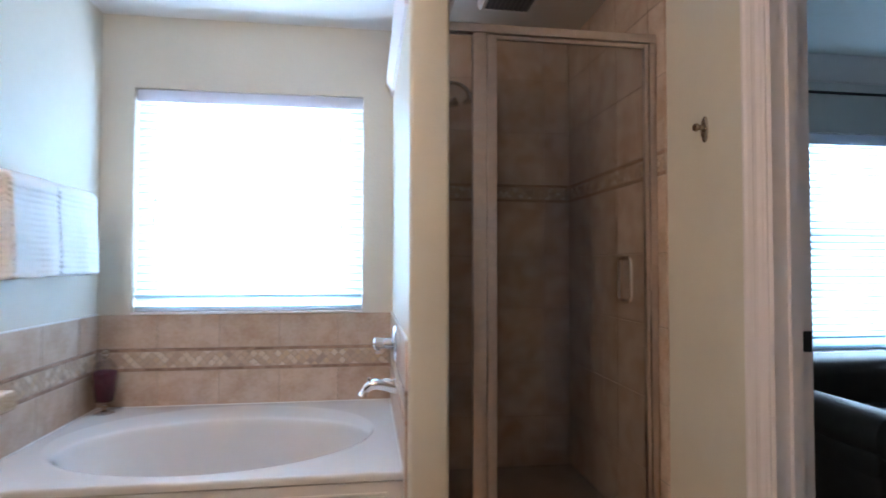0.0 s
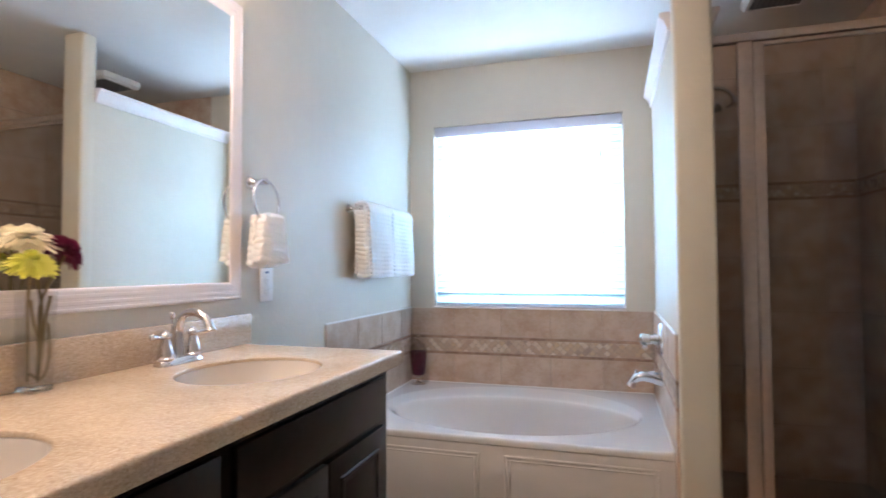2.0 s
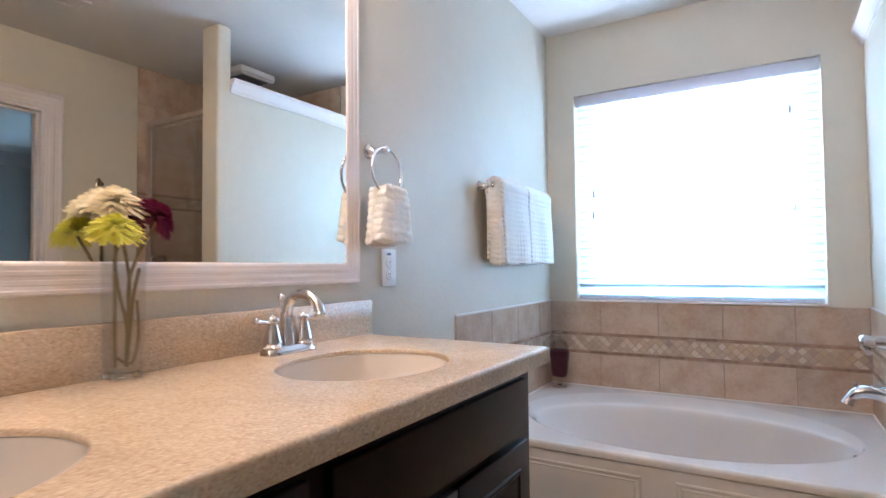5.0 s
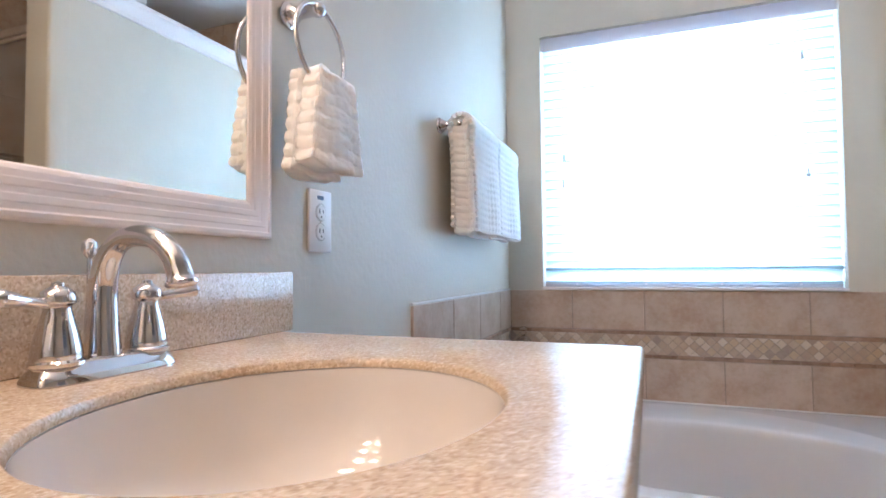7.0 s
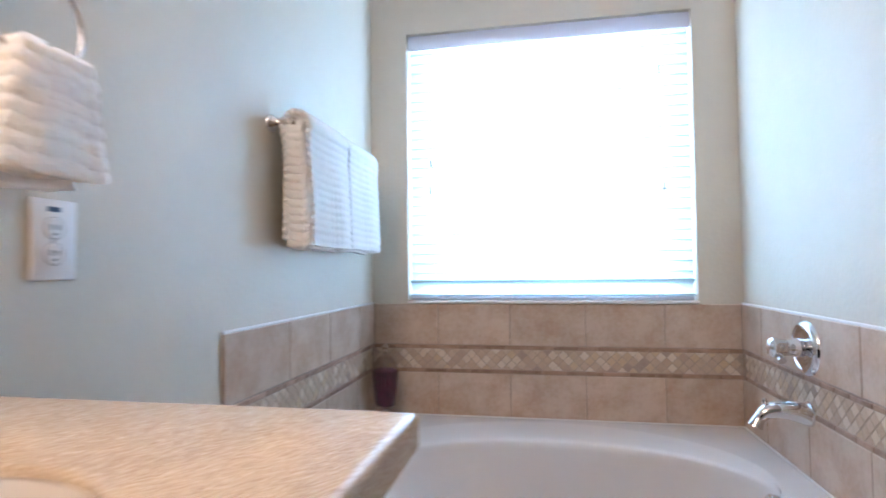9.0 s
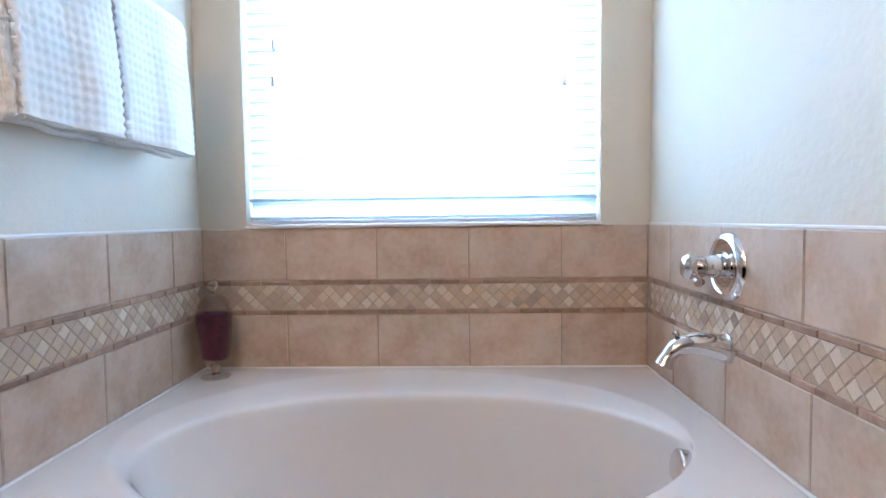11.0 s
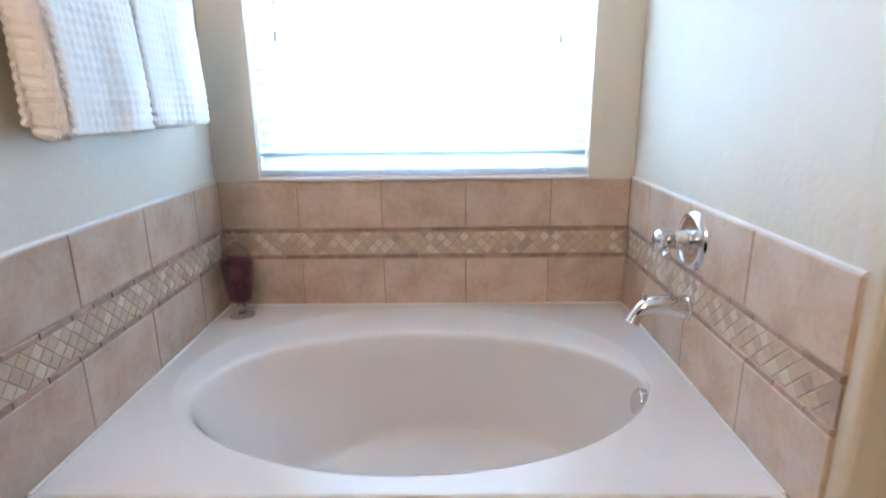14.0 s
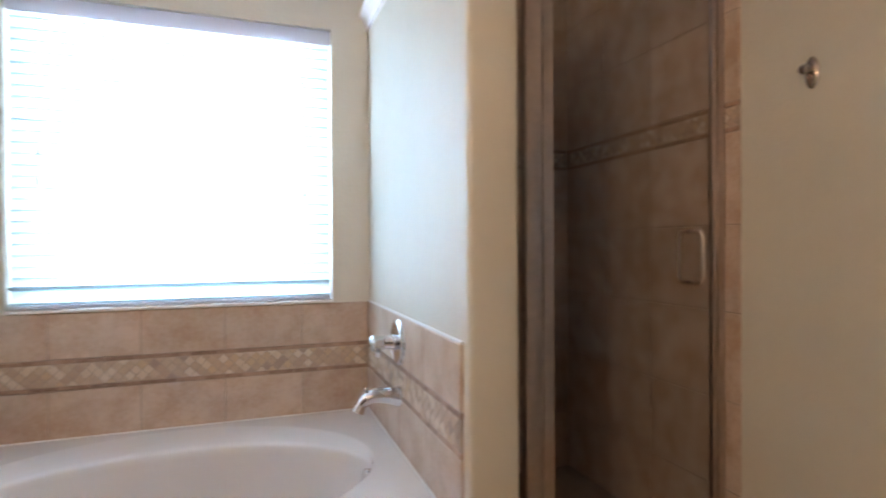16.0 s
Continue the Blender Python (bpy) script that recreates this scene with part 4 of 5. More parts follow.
def ribbed_hang(cx, cy, w0, w1, d0, d1, z1, z0, ribs, seed, tilt=0.0):
    """A hanging fold of ribbed terry: a flattened, puffy column gathered at the top."""
    rnd = random.Random(seed)
    b = bmesh.new()
    nv, nu = ribs * 10, 104
    ph = [rnd.uniform(0, 6.28) for _ in range(6)]
    rings = []
    for v in range(nv + 1):
        f = v / nv
        z = z1 + (z0 - z1) * f
        k = f ** 0.7
        w, d = (w0 + (w1 - w0) * k) / 2, (d0 + (d1 - d0) * k) / 2
        puff0 = f * ribs
        end = 1.0 - 0.85 * max(0, (0.03 - f) / 0.03) ** 2 - 0.25 * max(0, (f - 0.985) / 0.015)
        ring = []
        for u in range(nu):
            a = 2 * math.pi * u / nu
            c, s = math.cos(a), math.sin(a)
            puff = abs(math.sin(math.pi * (puff0 + 0.06 * math.sin(a + ph[1]) + 0.08 * math.sin(3 * a + ph[5] + 2 * f)))) ** 0.7 * (0.0024 + 0.0022 * abs(s) ** 3)
            fold = 1 + 0.10 * math.sin(3 * a + ph[0] + 0.6 * f) * (0.35 + 0.65 * k) + 0.05 * math.sin(5 * a + ph[1] - f)
            waf = 0.0011 * abs(math.sin(a * 13 + ph[2]))
            hollow = 0.72 + 0.28 * abs(s) ** 4 + 0.16 * math.exp(-((a - 0.9) / 0.22) ** 2) - 0.10 * math.exp(-((a - 0.55) / 0.16) ** 2)
            x = cx + ((d * hollow * abs(c) ** 0.55 * (1 if c > 0 else -1)) * fold + (puff + waf) * c) * end
            y = cy + ((w * abs(s) ** 0.75 * (1 if s > 0 else -1)) * (1 + 0.05 * math.sin(4 * a + ph[3])) + (puff + waf) * s) * end + tilt * f
            p = Vector((x, y, z + 0.004 * math.sin(2 * a + ph[4]) + 0.002 * math.sin(5 * a + ph[5])))
            g = noise.noise(p * 32 + Vector((seed, 0, 0))) * 0.0034 + noise.noise(p * 110) * 0.0020 + noise.noise(p * 330) * 0.0014
            ring.append(b.verts.new(p + Vector((c, s, 0)) * g))
        rings.append(ring)
    for r0, r1 in zip(rings, rings[1:]):
        for i in range(nu):
            b.faces.new((r0[i], r0[(i + 1) % nu], r1[(i + 1) % nu], r1[i]))
    b.faces.new(rings[0])
    b.faces.new(rings[-1])
    return b


towel_ring(1.287, 1.511, 0, "polished chrome towel ring beside the mirror")
ht = thing("hand_towel", (0.08, 1.28, 1.20), "fluffy white ribbed hand towel folded through the ring", "towel")
part("front_fold", ribbed_hang(0.088, 1.301, 0.104, 0.176, 0.040, 0.056, 1.393, 1.213, 8, 3), TOWEL, ht)
part("back_fold", ribbed_hang(0.054, 1.292, 0.100, 0.155, 0.034, 0.042, 1.388, 1.199, 8, 5), TOWEL, ht)

bar = thing("towel_bar", (0.06, 2.47, 1.50), "polished chrome towel bar", "towel bar")
mount(bar, 2.08, 1.496, 0.072)
mount(bar, 2.695, 1.496, 0.072)
part("bar", tube([(0.075, 2.09, 1.496), (0.075, 2.69, 1.496)], 0.008, 14), CHROME, bar)


def draped(y0, y1, xc, r, zt, zf, zb, seed, scale=1.0):
    """A folded waffle towel over a bar: front and back falls joined over the top."""
    rnd = random.Random(seed)
    b = bmesh.new()
    path = []
    n1, na, n2 = 70, 14, 60
    for i in range(n1):
        path.append((xc - r + 0.007 * min(1.0, (zt - r - zb) * (1 - i / n1) / 0.06), zb + (zt - r - zb) * i / n1))
    for i in range(na + 1):
        a = math.pi - math.pi * i / na
        path.append((xc + r * math.cos(a), zt - r + r * math.sin(a)))
    for i in range(1, n2 + 1):
        path.append((xc + r - 0.007 * min(1.0, (zt - r - zf) * i / n2 / 0.06) + 0.006 * (i / n2), zt - r + (zf - zt + r) * i / n2))
    nu = 60
    ph = [rnd.uniform(0, 6.28) for _ in range(4)]
    rows, backs = [], []
    dist = 0
    last = path[0]
    for k, (x, z) in enumerate(path):
        dist += math.hypot(x - last[0], z - last[1])
        last = (x, z)
        p, q = path[max(k - 1, 0)], path[min(k + 1, len(path) - 1)]
        tx, tz = q[0] - p[0], q[1] - p[1]
        l = math.hypot(tx, tz)
        nx, nz = -tz / l, tx / l
        rib = -0.5 * (1 - math.cos(2 * math.pi * dist / 0.022)) * 0.0026
        row, back = [], []
        for u in range(nu + 1):
            f = u / nu
            waf = -0.5 * (1 - math.cos(2 * math.pi * f * (y1 - y0) / 0.022)) * 0.0019
            fall = min(1.0, (zt - z) / 0.3)
            wave = 0.009 * math.sin(2.2 * math.pi * f + ph[0]) * fall + 0.003 * math.sin(5 * math.pi * f + ph[1]) * fall
            sgn = 1 if x > xc else -1
            edge = 0.0042 * math.sin(2 * math.pi * dist / 0.021) * (abs(2 * f - 1) ** 8) * (1 if f > 0.5 else -1)
            row.append(b.verts.new((x - nx * (rib + waf) + sgn * wave, y0 + (y1 - y0) * f + edge + 0.004 * math.sin(ph[2] + 4 * fall) + (0.044 if x > xc else 0.010) * fall, z - nz * (rib + waf) + 0.003 * math.sin(3 * f + ph[3]) * fall)))
            q = row[-1].co
            g = noise.noise(q * 150 + Vector((seed, 0, 0))) * 0.0012
            thick = 0.0165 * scale
            cut = 0.5 * thick * (1 - (0.25, 0.72, 0.92, 1.0)[min(u, nu - u, 3)])
            row[-1].co = q + Vector((nx * (g - cut), 0, nz * (g - cut)))
            back.append(b.verts.new((q.x - nx * (thick - cut), q.y, q.z - nz * (thick - cut))))
        rows.append(row)
        backs.append(back)
    for side in (rows, backs):
        for r0, r1 in zip(side, side[1:]):
            for u in range(nu):
                b.faces.new((r0[u], r0[u + 1], r1[u + 1], r1[u]))
    for u in range(nu):
        for k in (0, -1):
            b.faces.new((rows[k][u], rows[k][u + 1], backs[k][u + 1], backs[k][u]))
    for k in range(len(rows) - 1):
        for u in (0, nu):
            b.faces.new((rows[k][u], rows[k + 1][u], backs[k + 1][u], backs[k][u]))
    return b


for y0, y1, r, zt, sd, lab in ((2.072, 2.370, 0.046, 1.533, 11, "folded white waffle bath towel over the towel bar"), (2.392, 2.712, 0.042, 1.530, 17, "second folded white waffle towel beside it on the bar")):
    bt = thing("bath_towel", (0.08, (y0 + y1) / 2, 1.15), lab, "towel", "bath towels")
    part("outer_fold", draped(y0, y1, 0.077, r, zt, 1.150, 1.165, sd), TOWEL, bt)
    if sd == 11:
        part("side_fold", ribbed_hang(0.076, y0 + 0.016, 0.034, 0.036, 0.068, 0.086, 1.512, 1.142, 16, 21, 0.026), TOWEL, bt)
    part("inner_fold", draped(y0 + 0.010, y1 - 0.010, 0.076, r - 0.0175, zt - 0.017, 1.147, 1.140, sd + 1, 1.55), TOWEL, bt)

# towel on the short end wall
RX, RY = 0.572, -0.335
ring2 = thing("towel_ring", (RX, RY, 1.53), "polished chrome towel ring on the vanity end wall", "towel ring", "towel rings")
_toY = Matrix.Rotation(radians(-90), 4, 'X')
part("post", lathe([(0, 0), (0.025, 0), (0.025, 0.006), (0.019, 0.010), (0.011, 0.03), (0.0105, 0.050), (0.015, 0.062), (0.007, 0.074), (0, 0.075)], (RX, RY + 0.001, 1.53), _toY, 24), CHROME, ring2)
part("ring", tube([(RX + 0.078 * math.sin(a), RY + 0.064, 1.458 + 0.078 * math.cos(a)) for a in [2 * math.pi * i / 48 for i in range(48)]], 0.0048, 12, closed=True), CHROME, ring2)
ht2 = thing("hand_towel", (RX, RY + 0.06, 1.22), "fluffy white ribbed hand towel hanging on the end wall", "towel")
_b = ribbed_hang(0, 0, 0.125, 0.19, 0.055, 0.070, 1.415, 1.222, 8, 8)
bmesh.ops.transform(_b, matrix=Matrix.Translation((RX, RY + 0.066, 0)) @ Matrix.Rotation(radians(90), 4, 'Z'), verts=_b.verts[:])
part("fold", _b, TOWEL, ht2)

# --- apothecary jar ---------------------------------------------------------
jar = thing("glass_jar", (0.092, 2.885, ZTUB), "lidded footed glass jar filled with dark purple petals", "jar")
JX, JY = 0.092, 2.885
_out = [(0, 0.046), (0.013, 0.046), (0.024, 0.049), (0.038, 0.056), (0.043, 0.066), (0.047, 0.10), (0.053, 0.160), (0.056, 0.205), (0.055, 0.220), (0.051, 0.228),
        (0.049, 0.226), (0.053, 0.216), (0.0535, 0.204), (0.0505, 0.160), (0.0445, 0.10), (0.040, 0.068), (0.022, 0.060), (0, 0.058)]


def fluted(b, amount, lobes):
    """Presses soft upright swirling lobes into a turned body."""
    for v in b.verts:
        dx, dy, h = v.co.x - JX, v.co.y - JY, v.co.z - ZTUB
        if 0.06 < h < 0.215 and math.hypot(dx, dy) > 0.03:
            k = 1 + amount * math.sin(lobes * math.atan2(dy, dx) + 26 * h) * math.sin(math.pi * (h - 0.06) / 0.155)
            v.co.x, v.co.y = JX + dx * k, JY + dy * k
    return b


part("body", fluted(lathe(_out, (JX, JY, ZTUB + 0.001), None, 72), 0.03, 9), JARGLASS, jar, "clear lobed glass").visible_shadow = False
part("lid", lathe([(0.052, 0.229), (0.054, 0.232), (0.051, 0.236), (0.047, 0.250), (0.038, 0.266), (0.024, 0.279), (0.011, 0.285), (0, 0.2865), (0, 0.276), (0.022, 0.272), (0.034, 0.262), (0.043, 0.248), (0.047, 0.233)], (JX, JY, ZTUB + 0.001), None, 40), JARGLASS, jar, "domed glass lid").visible_shadow = False
part("foot", lathe([(0, 0.0), (0.044, 0.0), (0.046, 0.002), (0.045, 0.004), (0.034, 0.007), (0.014, 0.0105), (0, 0.011)], (JX, JY, ZTUB + 0.001), None, 40), JARGLASS, jar, "clear glass foot").visible_shadow = False
part("stem", lathe([(0, 0.012), (0.013, 0.012), (0.010, 0.018), (0.013, 0.028), (0.017, 0.036), (0.015, 0.043), (0, 0.0455)], (JX, JY, ZTUB + 0.001), None, 40), GLASS, jar, "solid glass stem").visible_shadow = False
part("knob", lathe([(0, 0.287), (0.009, 0.288), (0.008, 0.293), (0.013, 0.300), (0.0165, 0.312), (0.0155, 0.323), (0.009, 0.331), (0, 0.333)], (JX, JY, ZTUB + 0.001), None, 28), GLASS, jar, "solid glass knob").visible_shadow = False
PURPLE = mat("purple_dried_petals", (0.13, 0.010, 0.045), 0.5, color2=(0.028, 0.004, 0.016), vscale=45, bump=0.7, bscale=160)
_b = lathe([(0, 0.061), (0.030, 0.062), (0.039, 0.070)] + [(0.0395 + 0.0125 * k / 14, 0.072 + 0.142 * k / 14) for k in range(15)] + [(0.045, 0.219), (0.02, 0.223), (0, 0.222)], (JX, JY, ZTUB + 0.001), None, 56)
fluted(_b, 0.03, 9)
for v in _b.verts:
    v.co += 0.008 * Vector((noise.noise(v.co * 75), noise.noise(v.co * 75 + Vector((9, 3, 5))), 0.6 * noise.noise(v.co * 55 + Vector((2, 7, 1)))))
part("petals", _b, PURPLE, jar, "crumpled dark purple petals")
jar.scale = (1, 1, 0.955)

# --- vase with flowers -------------------------------------------------------
VX, VY = 0.054, 0.468
vase = thing("flower_vase", (VX, VY, ZV), "tall square clear glass vase of three chrysanthemums", "vase")


def square_vase():
    b = bmesh.new()
    rings = []

    def sq(h, z, r=0.012):
        out = []
        for i in range(40):
            a = 2 * math.pi * i / 40
            c, s = math.cos(a), math.sin(a)
            out.append(b.verts.new((VX + h * abs(c) ** 0.28 * (1 if c >= 0 else -1), VY + h * abs(s) ** 0.28 * (1 if s >= 0 else -1), z)))
        return out
    for h, z in ((0.025, 0.0), (0.0275, 0.003), (0.028, 0.02), (0.0295, 0.14), (0.0315, 0.220), (0.0305, 0.2215), (0.0290, 0.220), (0.0268, 0.14), (0.0250, 0.020), (0.021, 0.016)):
        rings.append(sq(h, ZV + z))
    for r0, r1 in zip(rings, rings[1:]):
        for i in range(40):
            b.faces.new((r0[i], r0[(i + 1) % 40], r1[(i + 1) % 40], r1[i]))
    b.faces.new(rings[0])
    b.faces.new(rings[-1])
    return b


part("glass", square_vase(), VASEGLASS, vase, "thick clear glass").visible_shadow = False
part("base", box(VX - 0.0245, VX + 0.0245, VY - 0.0245, VY + 0.0245, ZV + 0.0015, ZV + 0.0155, 0.004, 3), GLASS, vase, "solid glass foot").visible_shadow = False
STEM = mat("green_stem", (0.27, 0.20, 0.09), 0.5, vary=0.3, vscale=40)
WHITEP = translucent_mat("white_petal", (0.95, 0.89, 0.72), 0.35)
LIME = translucent_mat("lime_petal", (0.80, 0.78, 0.16), 0.3)
PLUM = translucent_mat("plum_petal", (0.16, 0.010, 0.05), 0.3)


def bloom(c, r, material, seed, lean, label):
    """A mum head: layers of narrow curled petals."""
    rnd = random.Random(seed)
    b = bmesh.new()
    m = Matrix.Translation(c) @ Euler(lean).to_matrix().to_4x4()
    for layer in range(9):
        el = radians(-22 + layer * 13)
        n = 48 - layer * 4
        for i in range(n):
            az = 2 * math.pi * (i + rnd.random() * 0.6) / n + layer
            e = el + rnd.uniform(-0.14, 0.14)
            ln = r * rnd.uniform(0.82, 1.06) * (1 - 0.05 * layer)
            w = r * 0.066 * rnd.uniform(0.8, 1.2)
            prev = None
            for k in range(5):
                f = k / 4
                rad = ln * f * math.cos(e + 0.25 * f) + r * 0.04
                h = ln * f * math.sin(e) * 0.62 + r * (0.10 * layer * 0.36) - r * 0.10 * f * f
                ww = w * (0.5 + 1.1 * f if f < 0.7 else 1.27 * (1.25 - f) / 0.55)
                d, sd = Vector((math.cos(az), math.sin(az), 0)), Vector((-math.sin(az), math.cos(az), 0))
                p = d * rad + Vector((0, 0, h))
                row = [b.verts.new(m @ (p + sd * ww * s + Vector((0, 0, abs(s) * ww * 0.7)))) for s in (-1, 0, 1)]
                if prev:
                    for j in range(2):
                        b.faces.new((prev[j], prev[j + 1], row[j + 1], row[j]))
                prev = row
    return part("bloom", b, material, vase, label)


HEADS = (((0.036, 0.460, 1.258), 0.064, WHITEP, 1, (0.05, 0.10, 0), "cream-white chrysanthemum"),
         ((0.070, 0.522, 1.238), 0.052, PLUM, 2, (-0.75, 0.45, 0), "deep plum chrysanthemum"),
         ((0.080, 0.438, 1.208), 0.052, LIME, 3, (0.1, 0.35, 0), "lime green chrysanthemum"))
for k, (c, r, mm, sd, ln, lab) in enumerate(HEADS):
    bloom(c, r, mm, sd, ln, lab)
    foot = (VX + 0.012 * math.cos(k * 2.1), VY + 0.013 * math.sin(k * 2.1), ZV + 0.024)
    rim = (VX + 0.012 * math.cos(k * 1.3 + 1), VY + 0.010 * math.sin(k * 1.3 + 1) + (c[1] - VY) * 0.2, ZV + 0.20)
    part("stem", tube(smooth_path([foot, ((foot[0] + rim[0]) / 2, (foot[1] + rim[1]) / 2, ZV + 0.11), rim, (c[0], c[1], c[2] - 0.01)], 6), 0.0032, 8), STEM, vase, "green stem")
for k, (dy, top) in enumerate(((-0.021, 0.205), (0.024, 0.212))):
    part("stem", tube(smooth_path([(VX + 0.006, VY + 0.004, ZV + 0.026), (VX + 0.008, VY + 0.006 + dy * 0.15, ZV + 0.10), (VX + 0.010, VY + dy * 0.6, ZV + 0.16), (VX + 0.012, VY + dy, ZV + top)], 6), 0.0032, 8), STEM, vase, "green stem")
part("bent_leaf", tube(smooth_path([(VX + 0.012, VY + 0.020, ZV + 0.15), (VX + 0.016, VY + 0.021, ZV + 0.08), (VX + 0.010, VY + 0.010, ZV + 0.030), (VX, VY - 0.016, ZV + 0.045)], 6), 0.0026, 8), STEM, vase)

# --- shower fittings -------------------------------------------------------
sh = thing("hand_shower_set", (XC, 2.5, 1.95), "chrome shower arm with a hand shower", "shower head")
part("flange", lathe([(0, 0.012), (0.018, 0.011), (0.03, 0.004), (0.031, 0), (0, 0)], (XC + 0.011, 2.5, 2.0), Matrix.Rotation(radians(90), 4, 'Y'), 24), CHROME, sh)
part("arm", tube(smooth_path([(XC + 0.012, 2.5, 2.0), (1.72, 2.5, 2.045), (1.78, 2.5, 2.062), (1.83, 2.5, 2.045), (1.86, 2.5, 2.01)], 8), 0.010, 14), CHROME, sh)
part("head", lathe([(0, 0.03), (0.012, 0.03), (0.018, 0.015), (0.045, 0.004), (0.048, -0.004), (0, -0.006)], (1.87, 2.5, 1.985), Matrix.Rotation(radians(-25), 4, 'Y'), 28), CHROME, sh)
part("hand_shower", tube(smooth_path([(1.70, 2.46, 1.86), (1.74, 2.46, 1.93), (1.79, 2.46, 1.96)], 6), lambda f: 0.012 + 0.012 * f ** 3, 14), CHROME, sh)
structure("shower_floor", box(XC, XR, 2.10, YB, 0.0, 0.05, 0.005), mat("tan_shower_pan", (0.40, 0.30, 0.21), 0.35, vary=0.2, vscale=8), "tan shower floor pan", "floor")

# --- wall tiles ---------------------------------------------------------------
TILE_MESH = {}


def slab_mesh(w, h, t, bev, material, key):
    k = (round(w, 3), round(h, 3), key)
    if k not in TILE_MESH:
        b = box(-w / 2, w / 2, -t, 0, -h / 2, h / 2)
        front = [e for e in b.edges if all(v.co.y < -t / 2 for v in e.verts)]
        bmesh.ops.bevel(b, geom=front, offset=bev, segments=1, affect='EDGES')
        me = bpy.data.meshes.new(key)
        b.to_mesh(me)
        b.free()
        me.materials.append(material)
        TILE_MESH[k] = me
    return TILE_MESH[k]


def frame_of(side):
    """Local wall axes: along, height; pieces face into the room."""
    if side == 'north':
        return lambda a, z: pose(a, YB, z)
    if side == 'west':
        return lambda a, z: pose(0.0, a, z, 0, 0, 90)
    if side == 'tubeast':
        return lambda a, z: pose(XW, a, z, 0, 0, -90)
    if side == 'east':
        return lambda a, z: pose(XR, a, z, 0, 0, -90)
    return lambda a, z: pose(XC, a, z, 0, 0, 90)


def flip(side):
    return -1 if side in ('east', 'tubeast') else 1


def piece(name, parent, side, a, z, w, h, t, bev, material, turn=0.0):
    ob = new(name, slab_mesh(w, h, t, bev, material, name))
    ob.parent = parent
    wob = pose(0, random.uniform(0, 0.0006), 0, random.uniform(-0.12, 0.12), 0, random.uniform(-0.12, 0.12))
    ob.matrix_basis = frame_of(side)(a, z) @ wob @ pose(0, 0, 0, 0, turn, 0)
    return ob


def grout_bed(name, side, a0, a1, z0, z1, t, label):
    s = flip(side)
    b = box(min(s * a0, s * a1), max(s * a0, s * a1), -t, -0.0005, z0, z1)
    bmesh.ops.transform(b, matrix=frame_of(side)(0, 0), verts=b.verts[:])
    return structure(name, b, GROUT, label)


G = 0.0035


def tile_row(parent, side, a0, a1, joints, z0, z1, t=0.010):
    cuts = [a0] + sorted(j for j in joints if a0 + 0.01 < j < a1 - 0.01) + [a1]
    for p, q in zip(cuts, cuts[1:]):
        piece("tile", parent, side, (p + q) / 2, (z0 + z1) / 2, q - p - G, z1 - z0 - G, t, 0.0022, TILE)


def mosaic_band(parent, side, a0, a1, z0, z1, single=True, t=0.010):
    """Diamonds between two brown pencil liners."""
    lh = 0.016
    for zz in (z0 + lh / 2, z1 - lh / 2):
        a = a0
        while a < a1 - 0.004:
            w = min(random.choice((0.10, 0.10, 0.075)), a1 - a)
            piece("liner", parent, side, a + w / 2, zz, w - 0.002, lh - 0.002, t + 0.002, 0.002, LINER)
            a += w
    zc, half = (z0 + z1) / 2, (z1 - z0) / 2 - lh
    dg = half / 1.0
    side_len = dg / math.sqrt(2) - 0.0028
    step = dg
    n = int((a1 - a0) / step)
    off = ((a1 - a0) - n * step) / 2
    for i in range(n):
        for a, z, ok in ((a0 + off + (i + 0.5) * step, zc, True), (a0 + off + i * step, zc + dg / 2, i > 0), (a0 + off + i * step, zc - dg / 2, i > 0)):
            if ok:
                piece("diamond", parent, side, a, z, side_len, side_len, t - 0.001, 0.0012, MOSAIC, 45)
    b = bmesh.new()
    tt = dg / 2 - 0.0022
    for i in range(n):
        for sg in (1, -1):
            a, z = a0 + off + (i + 0.5) * step, zc + sg * (half - 0.0012)
            v = [b.verts.new((flip(side) * (a + dx), y, z - sg * dz)) for y in (-t + 0.001, 0) for dx, dz in ((-tt, 0), (tt, 0), (0, tt))]
            b.faces.new(v[:3])
            for j in range(3):
                b.faces.new((v[j], v[(j + 1) % 3], v[3 + (j + 1) % 3], v[3 + j]))
    bmesh.ops.transform(b, matrix=frame_of(side)(0, 0), verts=b.verts[:])
    tri = part("half_diamonds", b, MOSAIC_CUT, parent, smooth=False)
    tagged(tri, kind="stuff")


ROW = ((ZTUB + 0.002, 0.636), (0.753, ZT))
JN = [0.297 - 0.309 + 0.309 * k for k in range(8)]
TL, TR = 1.848, 1.85
bed_n = grout_bed("tile_bed_north", 'north', 0.008, XW - 0.008, ZTUB + 0.001, ZT - 0.002, 0.0075, "beige tiled splash under the window")
bed_w = grout_bed("tile_bed_west", 'west', TL + 0.002, YB, ZTUB - 0.45, ZT - 0.002, 0.0075, "beige tiled splash beside the tub")
bed_e = grout_bed("tile_bed_east", 'tubeast', TR + 0.002, YB, ZTUB - 0.45, ZT - 0.002, 0.0075, "beige tiled splash behind the tub spout")
for z0, z1 in ROW:
    tile_row(bed_n, 'north', 0.011, XW - 0.011, JN, z0, z1)
    sh_ = 0.03 if z0 < 0.6 else 0.0
    tile_row(bed_w, 'west', TL, YB - 0.001, [2.803 - sh_ - 0.309 * k for k in range(3)], z0, z1)
    tile_row(bed_e, 'tubeast', TR, YB - 0.001, [2.80 - sh_ - 0.3155 * k for k in range(4)], z0, z1)
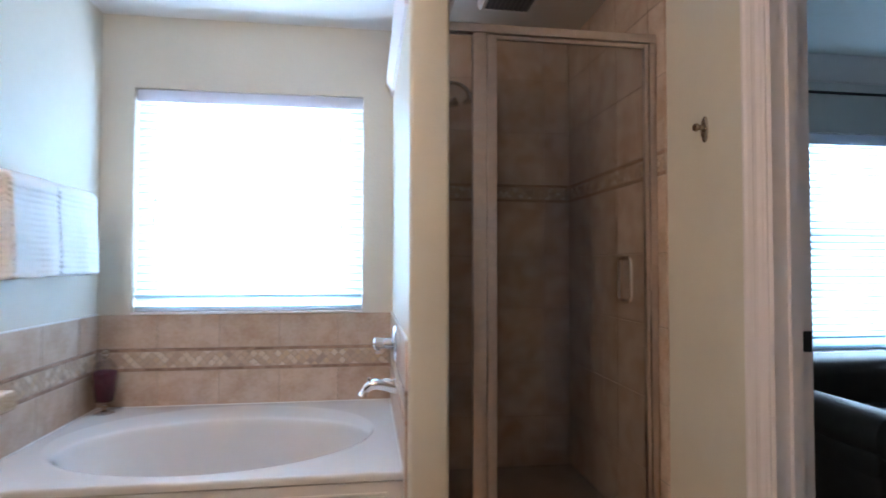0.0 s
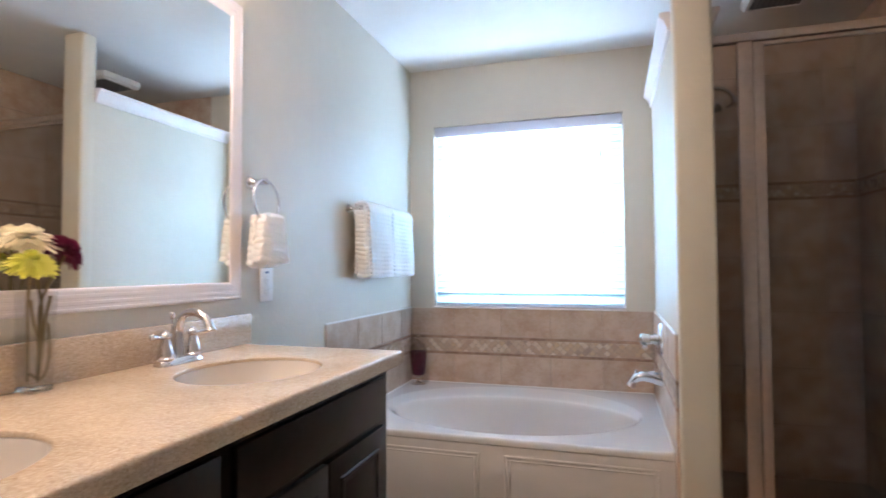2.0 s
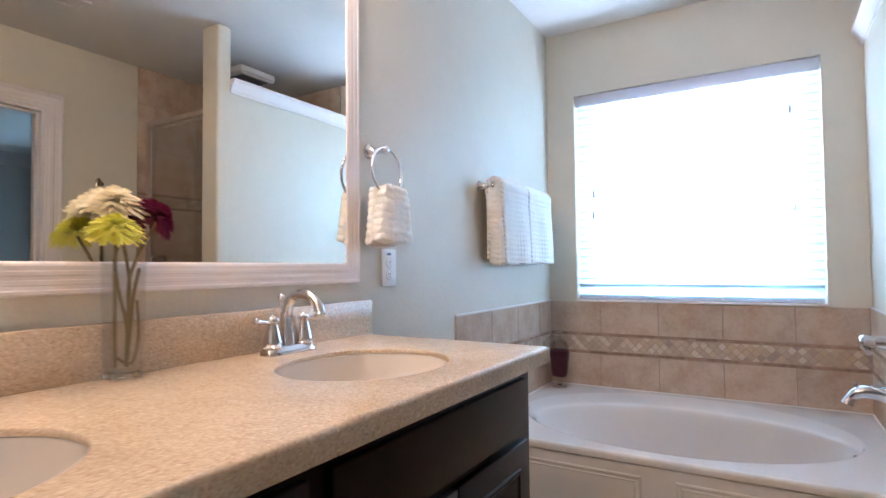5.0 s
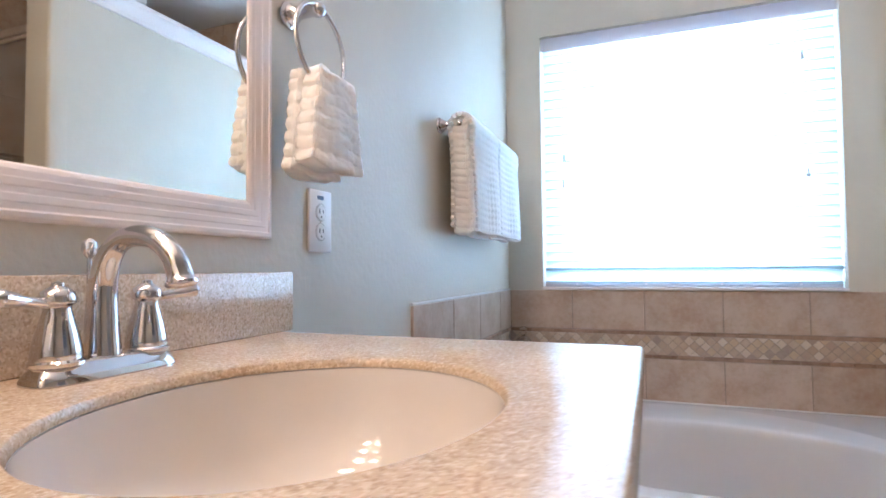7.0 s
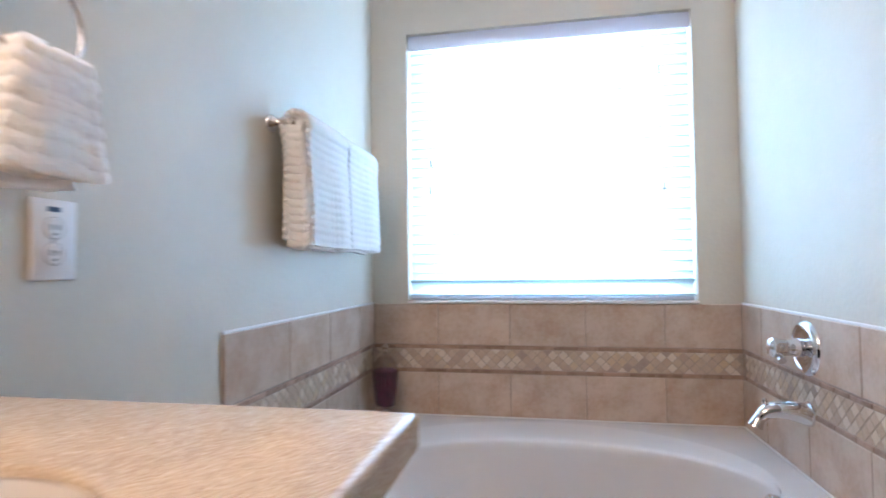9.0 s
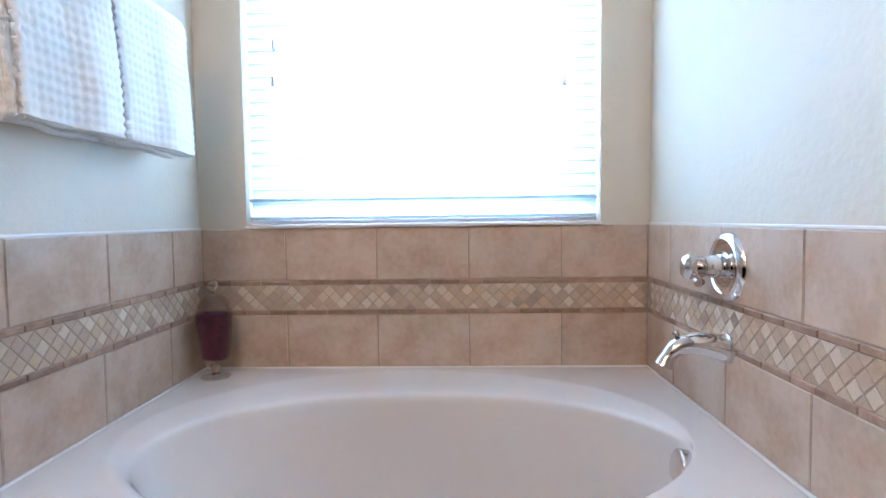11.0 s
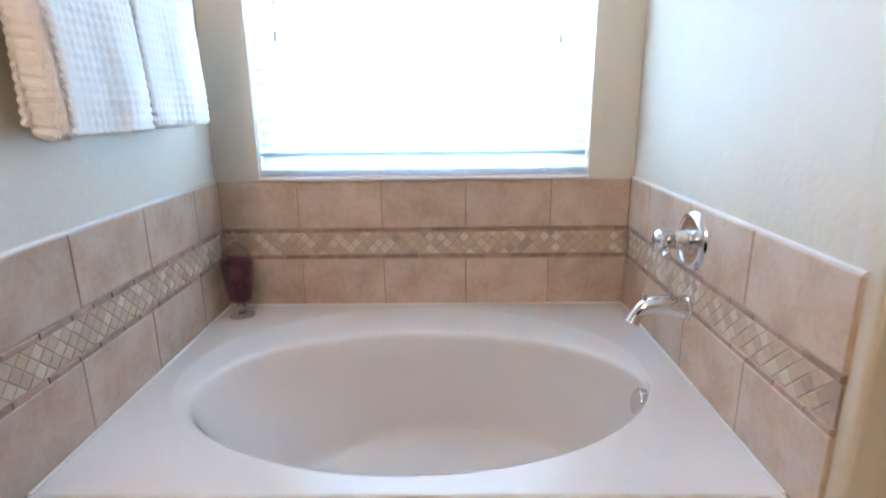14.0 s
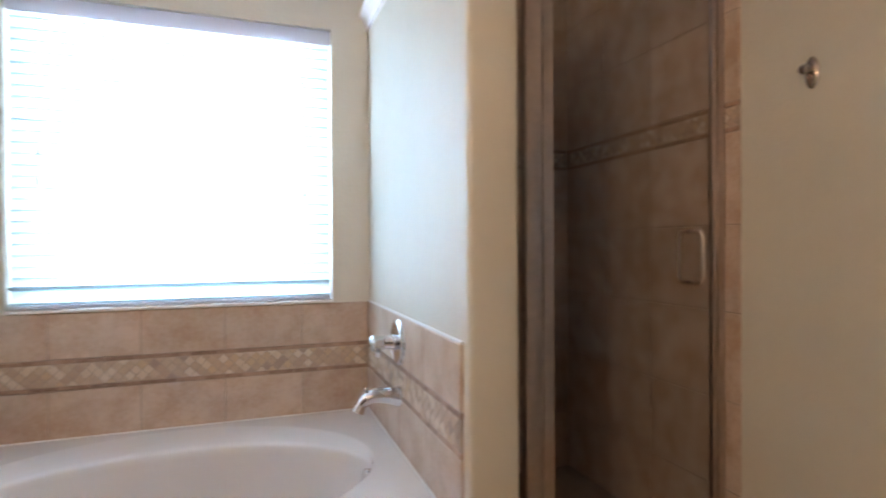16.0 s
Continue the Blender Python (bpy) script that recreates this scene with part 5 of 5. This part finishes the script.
for bed, side, e in ((bed_w, 'west', TL), (bed_e, 'tubeast', TR)):
    tile_row(bed, side, e, TY0 - 0.002, [], 0.15, ZTUB - 0.002)
    tile_row(bed, side, e, TY0 - 0.002, [], 0.0, 0.15)
mosaic_band(bed_n, 'north', 0.011, XW - 0.011, 0.636, 0.753)
mosaic_band(bed_w, 'west', TL, YB - 0.011, 0.636, 0.753)
mosaic_band(bed_e, 'tubeast', TR, YB - 0.011, 0.636, 0.753)

_b = tube([(0.012, 1.935, ZTUB + 0.001), (0.012, YB - 0.012, ZTUB + 0.001)], 0.0045, 8)
tube([(0.012, YB - 0.012, ZTUB + 0.001), (XW - 0.012, YB - 0.012, ZTUB + 0.001)], 0.0045, 8, bm=_b)
tube([(XW - 0.012, 1.935, ZTUB + 0.001), (XW - 0.012, YB - 0.012, ZTUB + 0.001)], 0.0045, 8, bm=_b)
tube([(0.004, TL, ZT + 0.001), (0.004, YB - 0.004, ZT + 0.001)], 0.005, 8, bm=_b)
tube([(XW - 0.004, TR, ZT + 0.001), (XW - 0.004, YB - 0.004, ZT + 0.001)], 0.005, 8, bm=_b)
structure("trim_caulk", _b, CAULK, "white caulk bead along the tub tiles", "trim")

# shower walls
SZ = [0.05, 0.335, 0.64, 0.945, 1.242, 1.555]
SZU = [1.655, 1.96, 2.26, ZC - 0.001]
for side, a0, a1, first in (('north', XC + 0.011, XR - 0.011, 1.78), ('east', 1.954, YB - 0.001, 2.08), ('showerwest', 2.05, YB - 0.001, 2.15)):
    top = ZC if side != 'showerwest' else 2.13
    bed = grout_bed("tile_bed_shower_" + side, side, a0 + 0.002, a1, 0.03, top - 0.001, 0.0075, "beige tiled shower wall")
    joints = [first + 0.305 * k for k in range(6)]
    for zs in (SZ, SZU):
        for k, (z0, z1) in enumerate(zip(zs, zs[1:])):
            if z0 < top - 0.02:
                tile_row(bed, side, a0, a1, joints, z0, min(z1, top - 0.001))
    mosaic_band(bed, side, a0 + 0.001, a1 - 0.011, 1.555, 1.655)

# floor tiles
n_x, n_y = 8, 14
for i in range(n_x):
    for j in range(n_y):
        x, y = 0.165 + i * 0.333, YS + 0.17 + j * 0.333
        if y > 2.0 or (x < 0.35 and -0.3 < y < 1.1):
            continue
        me = slab_mesh(0.329, 0.329, 0.008, 0.002, FLOORT, "floor_tile")
        ob = new("tile", me)
        ob.parent = bpy.data.objects["floor"]
        ob.matrix_basis = Matrix.Translation((min(x, XR - 0.166), y, -0.008)) @ pose(0, 0, 0, -90, 0, 0)
